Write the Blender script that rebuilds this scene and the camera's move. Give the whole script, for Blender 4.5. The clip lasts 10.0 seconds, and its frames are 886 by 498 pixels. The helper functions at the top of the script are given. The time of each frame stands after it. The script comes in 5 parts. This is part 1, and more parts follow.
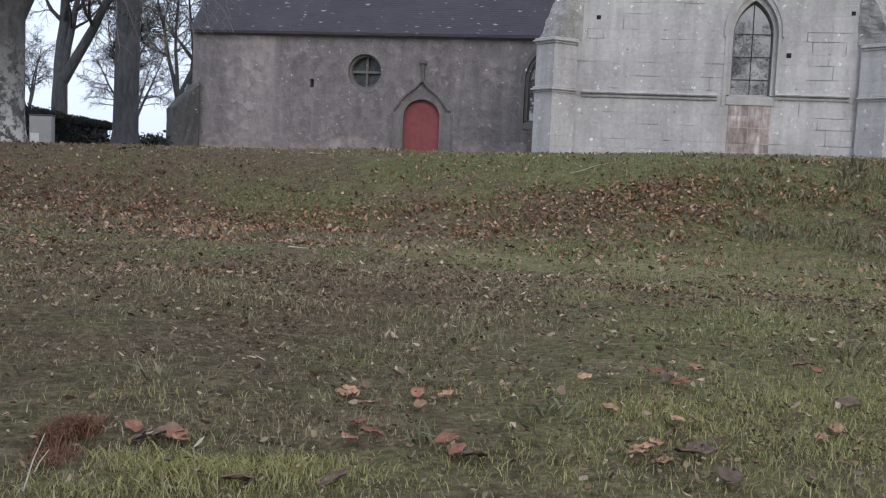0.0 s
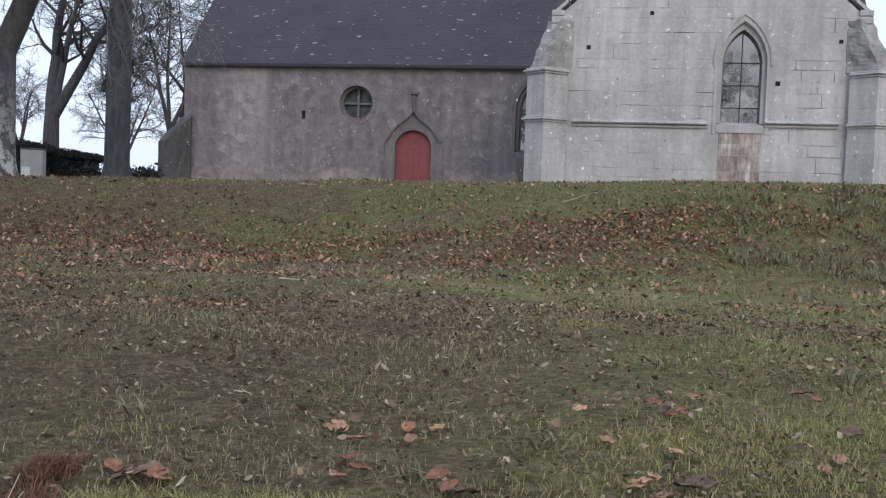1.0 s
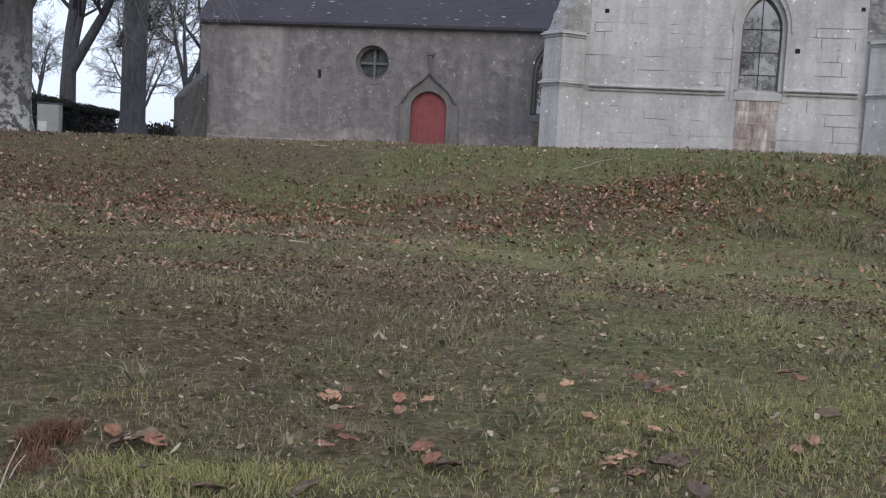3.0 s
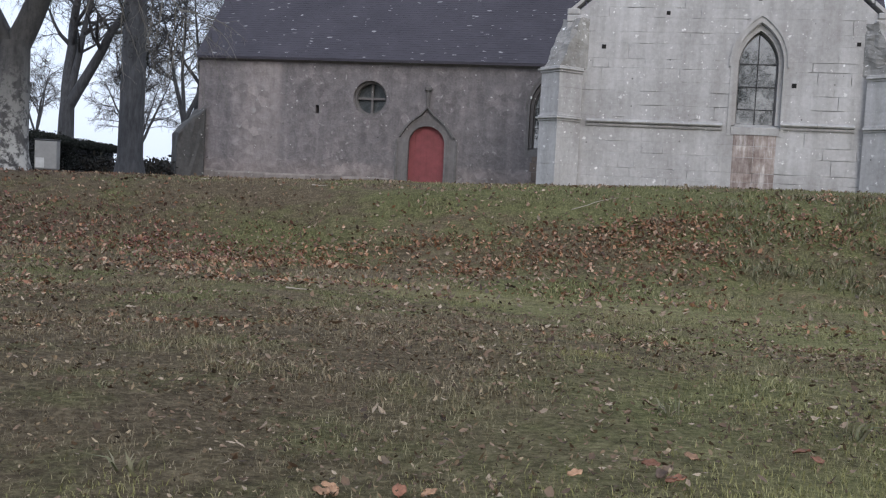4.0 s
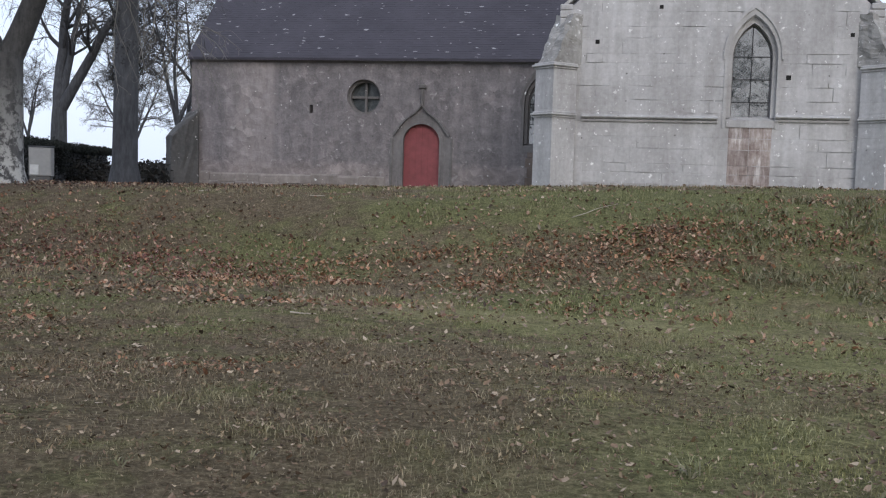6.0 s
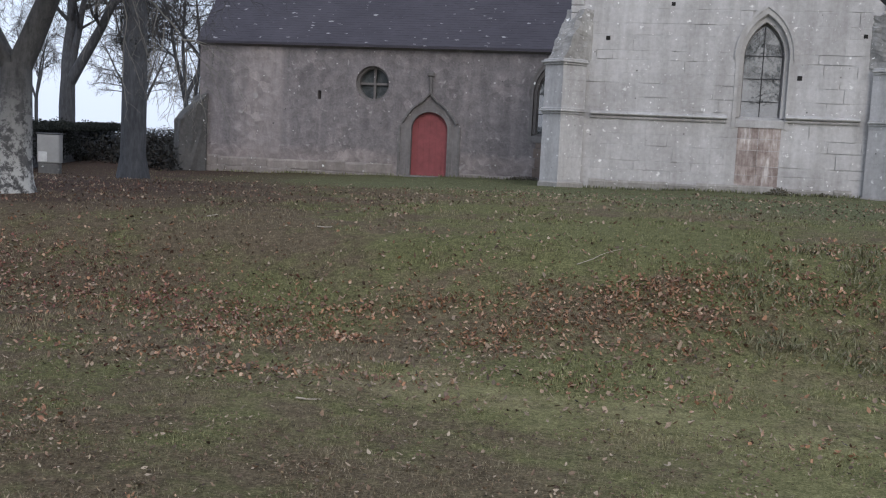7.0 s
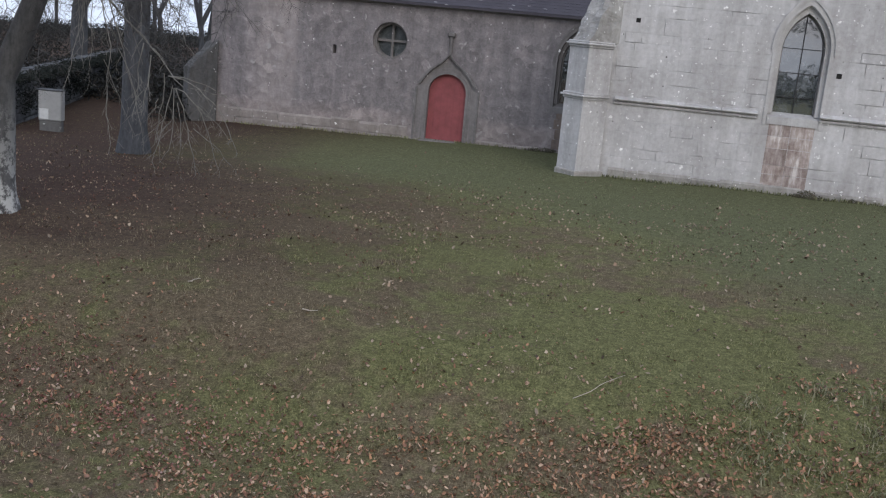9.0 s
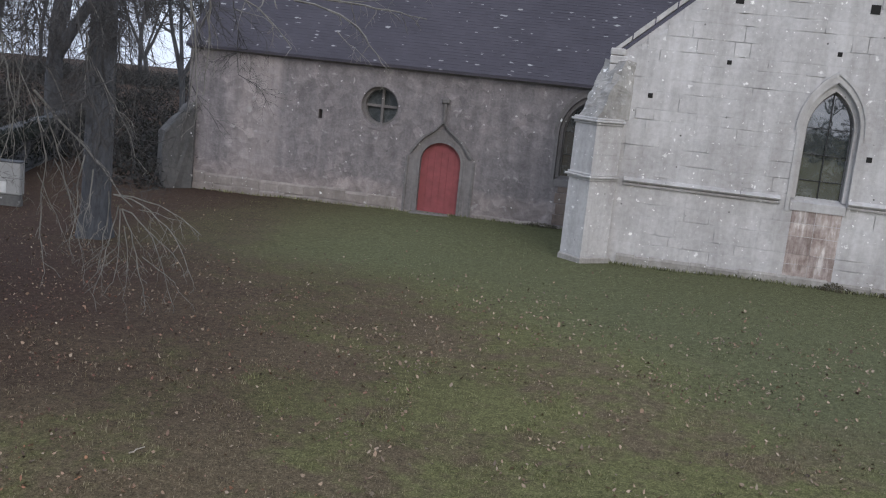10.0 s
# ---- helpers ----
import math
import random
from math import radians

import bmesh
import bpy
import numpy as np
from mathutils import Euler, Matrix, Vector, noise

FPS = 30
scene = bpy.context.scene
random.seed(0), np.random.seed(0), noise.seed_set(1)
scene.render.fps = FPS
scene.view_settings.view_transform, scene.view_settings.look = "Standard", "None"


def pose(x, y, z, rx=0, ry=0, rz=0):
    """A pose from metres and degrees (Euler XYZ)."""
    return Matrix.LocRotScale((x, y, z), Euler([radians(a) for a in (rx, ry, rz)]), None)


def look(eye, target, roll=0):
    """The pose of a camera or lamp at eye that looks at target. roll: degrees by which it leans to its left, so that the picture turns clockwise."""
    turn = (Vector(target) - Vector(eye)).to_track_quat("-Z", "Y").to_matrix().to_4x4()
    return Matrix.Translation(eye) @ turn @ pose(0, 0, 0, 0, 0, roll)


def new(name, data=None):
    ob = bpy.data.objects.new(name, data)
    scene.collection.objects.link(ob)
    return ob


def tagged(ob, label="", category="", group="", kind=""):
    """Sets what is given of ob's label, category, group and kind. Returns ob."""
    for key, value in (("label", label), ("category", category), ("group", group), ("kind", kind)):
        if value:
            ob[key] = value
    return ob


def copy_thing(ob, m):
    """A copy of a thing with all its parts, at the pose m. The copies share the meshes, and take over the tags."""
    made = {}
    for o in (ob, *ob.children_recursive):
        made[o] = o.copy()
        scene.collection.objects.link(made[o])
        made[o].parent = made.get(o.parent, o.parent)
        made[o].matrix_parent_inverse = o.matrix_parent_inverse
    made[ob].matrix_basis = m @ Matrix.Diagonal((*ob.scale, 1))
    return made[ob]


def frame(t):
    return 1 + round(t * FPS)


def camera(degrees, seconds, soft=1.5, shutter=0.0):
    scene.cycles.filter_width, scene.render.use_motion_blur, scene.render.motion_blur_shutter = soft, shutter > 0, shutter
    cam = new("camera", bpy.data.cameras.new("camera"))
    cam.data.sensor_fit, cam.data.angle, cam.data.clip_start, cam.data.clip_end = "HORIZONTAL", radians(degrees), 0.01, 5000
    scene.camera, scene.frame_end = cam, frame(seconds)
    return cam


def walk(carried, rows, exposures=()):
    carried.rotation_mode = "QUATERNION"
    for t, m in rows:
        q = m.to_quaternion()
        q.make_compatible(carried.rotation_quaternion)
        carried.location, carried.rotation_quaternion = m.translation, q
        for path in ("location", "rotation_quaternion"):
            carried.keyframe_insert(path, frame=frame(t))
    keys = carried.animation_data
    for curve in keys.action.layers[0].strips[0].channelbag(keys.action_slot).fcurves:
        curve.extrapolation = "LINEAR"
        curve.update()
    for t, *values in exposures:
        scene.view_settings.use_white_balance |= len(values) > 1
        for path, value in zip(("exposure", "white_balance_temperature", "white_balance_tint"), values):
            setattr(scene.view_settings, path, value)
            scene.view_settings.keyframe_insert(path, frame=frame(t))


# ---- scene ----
cam = camera(48.0, 10.0, 1.15)
PATH = [
    (0, (7.183, -31.948, 0.139), (6.799, -29.993, -0.039), 2.5),
    (0.5, (7.182, -31.914, 0.134), (6.79, -29.959, -0.027), 0.9),
    (1, (7.18, -31.902, 0.134), (6.807, -29.941, 0.017), 2.0),
    (1.5, (7.216, -31.923, 0.163), (6.811, -29.971, -0.001), 3.0),
    (2, (7.224, -31.947, 0.158), (6.823, -29.997, -0.036), 3.0),
    (3.5, (7.232, -31.932, 0.207), (6.836, -29.982, 0.011), 3.1),
    (4, (7.199, -31.853, 0.268), (6.802, -29.897, 0.135), 2.9),
    (4.5, (7.208, -31.853, 0.28), (6.816, -29.896, 0.144), 3.0),
    (5, (7.217, -31.863, 0.28), (6.817, -29.912, 0.104), 3.5),
    (5.5, (7.14, -31.844, 0.294), (6.756, -29.886, 0.152), 1.7),
    (5.7, (7.132, -31.833, 0.297), (6.747, -29.875, 0.165), 1.5),
    (6.8, (7.108, -31.823, 1.345), (6.712, -29.875, 1.113), 2.6),
    (7, (7.104, -31.822, 1.38), (6.708, -29.875, 1.151), 2.6),
    (7.5, (7.156, -31.794, 1.647), (6.735, -29.857, 1.38), 1.1),
    (8, (7.249, -31.582, 2.352), (6.835, -29.64, 2.109), 5.8),
    (8.5, (7.083, -30.927, 3.236), (6.687, -29.015, 2.804), 6.0),
    (9, (7.009, -30.588, 3.575), (6.593, -28.682, 3.136), 5.3),
    (9.5, (6.741, -29.889, 3.945), (6.313, -27.981, 3.524), 3.7),
    (10, (6.252, -28.277, 4.398), (5.85, -26.353, 4.029), 5.9),
]
walk(cam, [(t, look(e, a, r)) for t, e, a, r in PATH], [(0, 0.2), (5.5, 0.18), (7.5, 0.13), (8.5, 0.18), (10, 0.26)])

# ---- world, sun, exposure ----
world = bpy.data.worlds.new("overcast_sky")
scene.world = world
world.use_nodes = True
wn = world.node_tree
sky = wn.nodes.new("ShaderNodeTexSky")
sky.sky_type = 'NISHITA'
sky.sun_disc = False
sky.sun_elevation = radians(24)
sky.sun_rotation = radians(150)
sky.air_density = 1.0
sky.dust_density = 4.0
sky.ozone_density = 1.5
veil = wn.nodes.new("ShaderNodeMix")
veil.data_type = 'RGBA'
veil.inputs[0].default_value = 0.8
veil.inputs[7].default_value = (5.98, 6.75, 8.35, 1)
wn.links.new(sky.outputs[0], veil.inputs[6])
wn.links.new(veil.outputs[2], wn.nodes["Background"].inputs[0])
wn.nodes["Background"].inputs[1].default_value = 0.15
sun_data = bpy.data.lights.new("sun", 'SUN')
sun_data.energy = 0.7
sun_data.angle = radians(25)
sun_data.color = (1.0, 0.975, 0.96)
sun = new("sun", sun_data)
sun.matrix_world = look((20, -40, 30), (4, 0, 0))


# ---- materials ----
def mat(name):
    m = bpy.data.materials.new(name)
    m.use_nodes = True
    nt = m.node_tree
    return m, nt, nt.nodes["Principled BSDF"]


def noise_node(nt, scale, detail=6.0, rough=0.6, vec=None, dist=0.0):
    n = nt.nodes.new("ShaderNodeTexNoise")
    n.inputs["Scale"].default_value = scale
    n.inputs["Detail"].default_value = detail
    n.inputs["Roughness"].default_value = rough
    n.inputs["Distortion"].default_value = dist
    if vec is not None:
        nt.links.new(vec, n.inputs["Vector"])
    return n


def ramp(nt, fac, stops):
    r = nt.nodes.new("ShaderNodeValToRGB")
    el = r.color_ramp.elements
    el[0].position, el[0].color = stops[0][0], (*stops[0][1], 1)
    el[1].position, el[1].color = stops[-1][0], (*stops[-1][1], 1)
    for p, c in stops[1:-1]:
        e = el.new(p)
        e.color = (*c, 1)
    nt.links.new(fac, r.inputs[0])
    return r


def grey(nt, fac, lo, hi):
    return ramp(nt, fac, [(lo, (0, 0, 0)), (hi, (1, 1, 1))])


def mix(nt, fac, a, b, mode='MIX'):
    m = nt.nodes.new("ShaderNodeMix")
    m.data_type = 'RGBA'
    m.blend_type = mode
    for sock, v in ((m.inputs[0], fac), (m.inputs[6], a), (m.inputs[7], b)):
        if isinstance(v, (int, float)):
            sock.default_value = v
        elif isinstance(v, tuple):
            sock.default_value = (*v, 1)
        else:
            nt.links.new(v, sock)
    return m.outputs[2]


def bump(nt, bsdf, height, strength, distance=0.02):
    b = nt.nodes.new("ShaderNodeBump")
    b.inputs["Strength"].default_value = strength
    b.inputs["Distance"].default_value = distance
    nt.links.new(height, b.inputs["Height"])
    nt.links.new(b.outputs[0], bsdf.inputs["Normal"])


def place(nt, kind="world"):
    if kind == "world":
        return nt.nodes.new("ShaderNodeNewGeometry").outputs["Position"]
    return nt.nodes.new("ShaderNodeTexCoord").outputs["Object"]


def spots(nt, vec, scale, size, keep):
    """Scattered lichen dots: 1 inside a dot."""
    v = nt.nodes.new("ShaderNodeTexVoronoi")
    v.inputs["Scale"].default_value = scale
    nt.links.new(vec, v.inputs["Vector"])
    d = grey(nt, v.outputs["Distance"], size, size * 0.6)
    d.color_ramp.elements[0].position, d.color_ramp.elements[1].position = size * 0.6, size
    d.color_ramp.elements[0].color, d.color_ramp.elements[1].color = (1, 1, 1, 1), (0, 0, 0, 1)
    sep = nt.nodes.new("ShaderNodeSeparateColor")
    nt.links.new(v.outputs["Color"], sep.inputs[0])
    k = grey(nt, sep.outputs[0], 1 - keep, 1 - keep + 0.02)
    return mix(nt, 1.0, d.outputs[0], k.outputs[0], 'MULTIPLY')


def stone_mat(name, dark, mid, light, lichen=0.25, rand=True, rough=0.92, streak=0.5):
    m, nt, b = mat(name)
    p = place(nt)
    big = noise_node(nt, 0.55, 5, 0.65, p)
    fine = noise_node(nt, 9.0, 8, 0.7, p)
    mp = nt.nodes.new("ShaderNodeMapping")
    mp.inputs["Scale"].default_value = (2.2, 2.2, 0.25)
    nt.links.new(p, mp.inputs["Vector"])
    run = noise_node(nt, 1.6, 5, 0.6, mp.outputs[0])
    c = ramp(nt, big.outputs[0], [(0.3, dark), (0.5, mid), (0.7, light)]).outputs[0]
    c = mix(nt, 0.45, c, ramp(nt, fine.outputs[0], [(0.3, dark), (0.5, mid), (0.72, light)]).outputs[0])
    c = mix(nt, streak, c, ramp(nt, run.outputs[0], [(0.35, (0.62, 0.6, 0.58)), (0.6, (1.0, 1.0, 1.0))]).outputs[0], 'MULTIPLY')
    if rand:
        info = nt.nodes.new("ShaderNodeObjectInfo")
        c = mix(nt, 1.0, c, ramp(nt, info.outputs["Random"], [(0.0, (0.955, 0.95, 0.945)), (1.0, (1.025, 1.02, 1.015))]).outputs[0], 'MULTIPLY')
    if lichen:
        wob = noise_node(nt, 11.0, 3, 0.6, p)
        q = mix(nt, 0.16, p, wob.outputs["Color"], 'ADD')
        # lichen gathers where the wall stays damp
        damp = grey(nt, noise_node(nt, 0.8, 3, 0.6, p).outputs[0], 0.38, 0.6).outputs[0]
        c = mix(nt, mix(nt, 1.0, spots(nt, q, 2.9, 0.15, lichen * 1.1), damp, 'MULTIPLY'), c, (0.86, 0.855, 0.83))
        c = mix(nt, spots(nt, q, 5.2, 0.13, lichen * 0.85), c, (0.8, 0.795, 0.775))
        c = mix(nt, mix(nt, 1.0, spots(nt, q, 9.0, 0.2, lichen * 0.9), damp, 'MULTIPLY'), c, (0.74, 0.735, 0.715))
        c = mix(nt, spots(nt, p, 5.3, 0.14, lichen * 0.2), c, (0.1, 0.095, 0.09))
    nt.links.new(c, b.inputs["Base Color"])
    b.inputs["Roughness"].default_value = rough
    bump(nt, b, fine.outputs[0], 0.5, 0.02)
    return m


M_ashlar = stone_mat("pale_granite_ashlar", (0.31, 0.297, 0.293), (0.455, 0.445, 0.443), (0.6, 0.59, 0.59), 0.5)
M_dressed = stone_mat("dressed_granite", (0.32, 0.309, 0.304), (0.45, 0.44, 0.435), (0.58, 0.57, 0.565), 0.2)
M_plinth = stone_mat("plinth_granite", (0.11, 0.103, 0.102), (0.165, 0.156, 0.154), (0.24, 0.228, 0.224), 0.1)
M_jamb = stone_mat("pale_door_stone", (0.125, 0.117, 0.116), (0.18, 0.168, 0.167), (0.26, 0.245, 0.24), 0.12)
M_foot = stone_mat("warm_footing_stone", (0.16, 0.138, 0.127), (0.25, 0.222, 0.206), (0.36, 0.325, 0.302), 0.2)
M_base = stone_mat("damp_base_stone", (0.17, 0.16, 0.145), (0.29, 0.275, 0.255), (0.45, 0.43, 0.405), 0.35)
M_mortar = stone_mat("lime_mortar", (0.31, 0.297, 0.293), (0.45, 0.44, 0.438), (0.585, 0.575, 0.575), 0, False)
M_dark_stone = stone_mat("dark_grey_stone", (0.05, 0.05, 0.05), (0.09, 0.088, 0.086), (0.16, 0.155, 0.148), 0.2, False)


def rust_mat():
    m, nt, b = mat("rust_stained_granite")
    p = place(nt)
    mp = nt.nodes.new("ShaderNodeMapping")
    mp.inputs["Scale"].default_value = (3.2, 3.2, 0.55)
    nt.links.new(p, mp.inputs["Vector"])
    run = noise_node(nt, 1.9, 5, 0.65, mp.outputs[0])
    blot = noise_node(nt, 3.4, 6, 0.7, p)
    c = ramp(nt, run.outputs[0], [(0.38, (0.16, 0.118, 0.105)), (0.5, (0.28, 0.225, 0.205)), (0.58, (0.4, 0.35, 0.33)), (0.66, (0.68, 0.65, 0.63))]).outputs[0]
    c = mix(nt, 0.35, c, ramp(nt, blot.outputs[0], [(0.36, (0.13, 0.1, 0.088)), (0.52, (0.36, 0.32, 0.3)), (0.66, (0.6, 0.58, 0.56))]).outputs[0])
    info = nt.nodes.new("ShaderNodeObjectInfo")
    c = mix(nt, 1.0, c, ramp(nt, info.outputs["Random"], [(0.0, (0.86, 0.83, 0.82)), (1.0, (1.14, 1.12, 1.1))]).outputs[0], 'MULTIPLY')
    nt.links.new(c, b.inputs["Base Color"])
    b.inputs["Roughness"].default_value = 0.92
    bump(nt, b, blot.outputs[0], 0.6, 0.02)
    return m


M_rust = rust_mat()
M_stained = stone_mat("brown_stained_granite", (0.1, 0.078, 0.066), (0.18, 0.142, 0.122), (0.28, 0.23, 0.203), 0.1)
M_weather = stone_mat("lichened_weathering", (0.16, 0.153, 0.143), (0.3, 0.291, 0.278), (0.47, 0.46, 0.44), 0.6)


def nave_mat():
    m, nt, b = mat("worn_lime_plaster_over_rubble")
    p = place(nt)
    big = noise_node(nt, 0.5, 5, 0.65, p)
    mid = noise_node(nt, 2.6, 6, 0.7, p, 0.5)
    fine = noise_node(nt, 14.0, 7, 0.7, p)
    c = ramp(nt, big.outputs[0], [(0.3, (0.145, 0.138, 0.138)), (0.5, (0.165, 0.156, 0.156)), (0.72, (0.2, 0.188, 0.185))]).outputs[0]
    c = mix(nt, 0.5, c, ramp(nt, mid.outputs[0], [(0.32, (0.1, 0.094, 0.094)), (0.5, (0.15, 0.142, 0.141)), (0.7, (0.25, 0.238, 0.232))]).outputs[0])
    c = mix(nt, 0.4, c, ramp(nt, fine.outputs[0], [(0.35, (0.6, 0.6, 0.6)), (0.65, (1.3, 1.29, 1.27))]).outputs[0], 'MULTIPLY')
    # a paler, newer patch of plaster towards the west end
    sep = nt.nodes.new("ShaderNodeSeparateXYZ")
    nt.links.new(p, sep.inputs[0])
    add = nt.nodes.new("ShaderNodeMath")
    add.operation = 'MULTIPLY_ADD'
    nt.links.new(mid.outputs[0], add.inputs[0])
    add.inputs[1].default_value = 0.9
    nt.links.new(sep.outputs[0], add.inputs[2])
    mr = nt.nodes.new("ShaderNodeMapRange")
    mr.inputs[1].default_value, mr.inputs[2].default_value = -4.5, -4.75
    nt.links.new(add.outputs[0], mr.inputs[0])
    pale = ramp(nt, mid.outputs[0], [(0.3, (0.185, 0.17, 0.162)), (0.7, (0.29, 0.27, 0.258))]).outputs[0]
    west = nt.nodes.new("ShaderNodeMapRange")
    west.inputs[1].default_value, west.inputs[2].default_value = -6.5, -5.9
    nt.links.new(add.outputs[0], west.inputs[0])
    c = mix(nt, mix(nt, 1.0, mix(nt, 1.0, mr.outputs[0], west.outputs[0], 'MULTIPLY'), (0.85, 0.85, 0.85), 'MULTIPLY'), c, pale)
    # rain streaks below the eave
    mp = nt.nodes.new("ShaderNodeMapping")
    mp.inputs["Scale"].default_value = (1.6, 1.6, 0.22)
    nt.links.new(p, mp.inputs["Vector"])
    run = noise_node(nt, 1.9, 6, 0.65, mp.outputs[0])
    c = mix(nt, 0.6, c, ramp(nt, run.outputs[0], [(0.35, (0.82, 0.81, 0.81)), (0.5, (1.03, 1.02, 1.02)), (0.66, (1.34, 1.31, 1.28))]).outputs[0], 'MULTIPLY')
    # warmer, paler courses of bare stone along the foot
    low = nt.nodes.new("ShaderNodeMath")
    low.operation = 'MULTIPLY_ADD'
    low.inputs[1].default_value = -0.7
    nt.links.new(mid.outputs[0], low.inputs[0])
    nt.links.new(sep.outputs[2], low.inputs[2])
    foot = nt.nodes.new("ShaderNodeMapRange")
    foot.inputs[1].default_value, foot.inputs[2].default_value = 0.5, 0.2
    foot.inputs[4].default_value = 0.7
    nt.links.new(low.outputs[0], foot.inputs[0])
    c = mix(nt, foot.outputs[0], c, ramp(nt, mid.outputs[0], [(0.3, (0.14, 0.12, 0.112)), (0.7, (0.3, 0.272, 0.255))]).outputs[0])
    # stones showing through, and lichen
    wob = noise_node(nt, 3.0, 3, 0.6, p)
    rub = nt.nodes.new("ShaderNodeTexVoronoi")
    rub.inputs["Scale"].default_value = 3.6
    nt.links.new(mix(nt, 0.25, p, wob.outputs["Color"], 'ADD'), rub.inputs["Vector"])
    cell = nt.nodes.new("ShaderNodeSeparateColor")
    nt.links.new(rub.outputs["Color"], cell.inputs[0])
    stone = ramp(nt, cell.outputs[0], [(0.0, (0.62, 0.6, 0.6)), (0.55, (1.0, 0.99, 0.98)), (1.0, (1.65, 1.6, 1.55))]).outputs[0]
    shown = mix(nt, 1.0, grey(nt, noise_node(nt, 0.9, 4, 0.6, p).outputs[0], 0.4, 0.62).outputs[0], (0.42, 0.42, 0.42), 'MULTIPLY')
    c = mix(nt, shown, c, mix(nt, 1.0, c, stone, 'MULTIPLY'))
    st = noise_node(nt, 4.2, 3, 0.5, p, 0.8)
    c = mix(nt, grey(nt, st.outputs[0], 0.64, 0.74).outputs[0], c, (0.29, 0.278, 0.266))
    c = mix(nt, grey(nt, noise_node(nt, 5.1, 4, 0.6, p, 0.6).outputs[0], 0.70, 0.73).outputs[0], c, (0.06, 0.056, 0.053))
    c = mix(nt, spots(nt, mix(nt, 0.2, p, wob.outputs["Color"], 'ADD'), 5.5, 0.16, 0.16), c, (0.46, 0.45, 0.43))
    c = mix(nt, 1.0, c, (1.13, 1.1, 1.13), 'MULTIPLY')
    nt.links.new(c, b.inputs["Base Color"])
    b.inputs["Roughness"].default_value = 0.95
    h = mix(nt, 0.5, mid.outputs[0], mix(nt, 0.5, st.outputs[0], rub.outputs["Distance"]))
    bump(nt, b, h, 1.0, 0.09)
    return m


M_nave = nave_mat()


def slate_mat():
    m, nt, b = mat("weathered_slate")
    p = place(nt)
    rnd = nt.nodes.new("ShaderNodeNewGeometry").outputs["Random Per Island"]
    c = ramp(nt, rnd, [(0.0, (0.033, 0.028, 0.039)), (1.0, (0.044, 0.038, 0.052))]).outputs[0]
    big = noise_node(nt, 0.7, 5, 0.6, p)
    c = mix(nt, 0.5, c, ramp(nt, big.outputs[0], [(0.35, (0.026, 0.022, 0.03)), (0.7, (0.056, 0.05, 0.062))]).outputs[0])
    # lichen lies in short dashes along the courses
    mp = nt.nodes.new("ShaderNodeMapping")
    mp.inputs["Scale"].default_value = (0.42, 1.0, 1.0)
    nt.links.new(p, mp.inputs["Vector"])
    wob = noise_node(nt, 5.0, 3, 0.6, p)
    q = mix(nt, 0.14, mp.outputs[0], wob.outputs["Color"], 'ADD')
    c = mix(nt, spots(nt, q, 3.6, 0.15, 0.4), c, (0.3, 0.3, 0.3))
    c = mix(nt, spots(nt, q, 7.1, 0.18, 0.36), c, (0.24, 0.24, 0.24))
    c = mix(nt, grey(nt, noise_node(nt, 2.1, 6, 0.75, mp.outputs[0]).outputs[0], 0.69, 0.74).outputs[0], c, (0.2, 0.2, 0.195))
    nt.links.new(c, b.inputs["Base Color"])
    b.inputs["Roughness"].default_value = 0.62
    return m


M_slate = slate_mat()


def plain(name, col, rough=0.7, metal=0.0, var=0.15, scale=6.0, bump_s=0.15):
    m, nt, b = mat(name)
    p = place(nt, "object")
    n = noise_node(nt, scale, 6, 0.65, p)
    lo = tuple(v * (1 - var) for v in col)
    hi = tuple(min(1, v * (1 + var)) for v in col)
    nt.links.new(ramp(nt, n.outputs[0], [(0.3, lo), (0.7, hi)]).outputs[0], b.inputs["Base Color"])
    b.inputs["Roughness"].default_value = rough
    b.inputs["Metallic"].default_value = metal
    if bump_s:
        bump(nt, b, n.outputs[0], bump_s, 0.01)
    return m


M_door = plain("faded_red_paint", (0.235, 0.06, 0.064), 0.7, 0, 0.2, 3.0)
M_iron = plain("dark_iron", (0.03, 0.03, 0.032), 0.5, 0.6)
M_zinc = plain("grey_zinc", (0.09, 0.09, 0.095), 0.5, 0.4)
M_hole_shade = plain("hollow_shade", (0.015, 0.014, 0.013), 1.0)
M_cabinet = plain("pale_grey_enamel", (0.27, 0.268, 0.26), 0.55, 0, 0.12, 4.0)
M_label = plain("white_plate", (0.5, 0.5, 0.49), 0.5)
M_unlit = plain("unlit_interior", (0.05, 0.048, 0.045), 0.9)


def glass_mat(name="leaded_glass", ior=2.6, rough=0.02):
    m, nt, b = mat(name)
    p = place(nt)
    # mottled greys and pane tints put part of the blotchy reflections into the colour
    n = noise_node(nt, 3.2, 6, 0.75, p, 0.6)
    c = ramp(nt, n.outputs[0], [(0.36, (0.03, 0.035, 0.037)), (0.52, (0.055, 0.062, 0.064)), (0.7, (0.12, 0.127, 0.13))]).outputs[0]
    info = nt.nodes.new("ShaderNodeObjectInfo")
    c = mix(nt, 1.0, c, ramp(nt, info.outputs["Random"], [(0.0, (0.8, 0.82, 0.82)), (1.0, (1.25, 1.25, 1.23))]).outputs[0], 'MULTIPLY')
    nt.links.new(c, b.inputs["Base Color"])
    b.inputs["Roughness"].default_value = rough
    b.inputs["IOR"].default_value = ior
    w = noise_node(nt, 2.5, 2, 0.5, p)
    bump(nt, b, w.outputs[0], 0.1, 0.02)
    return m


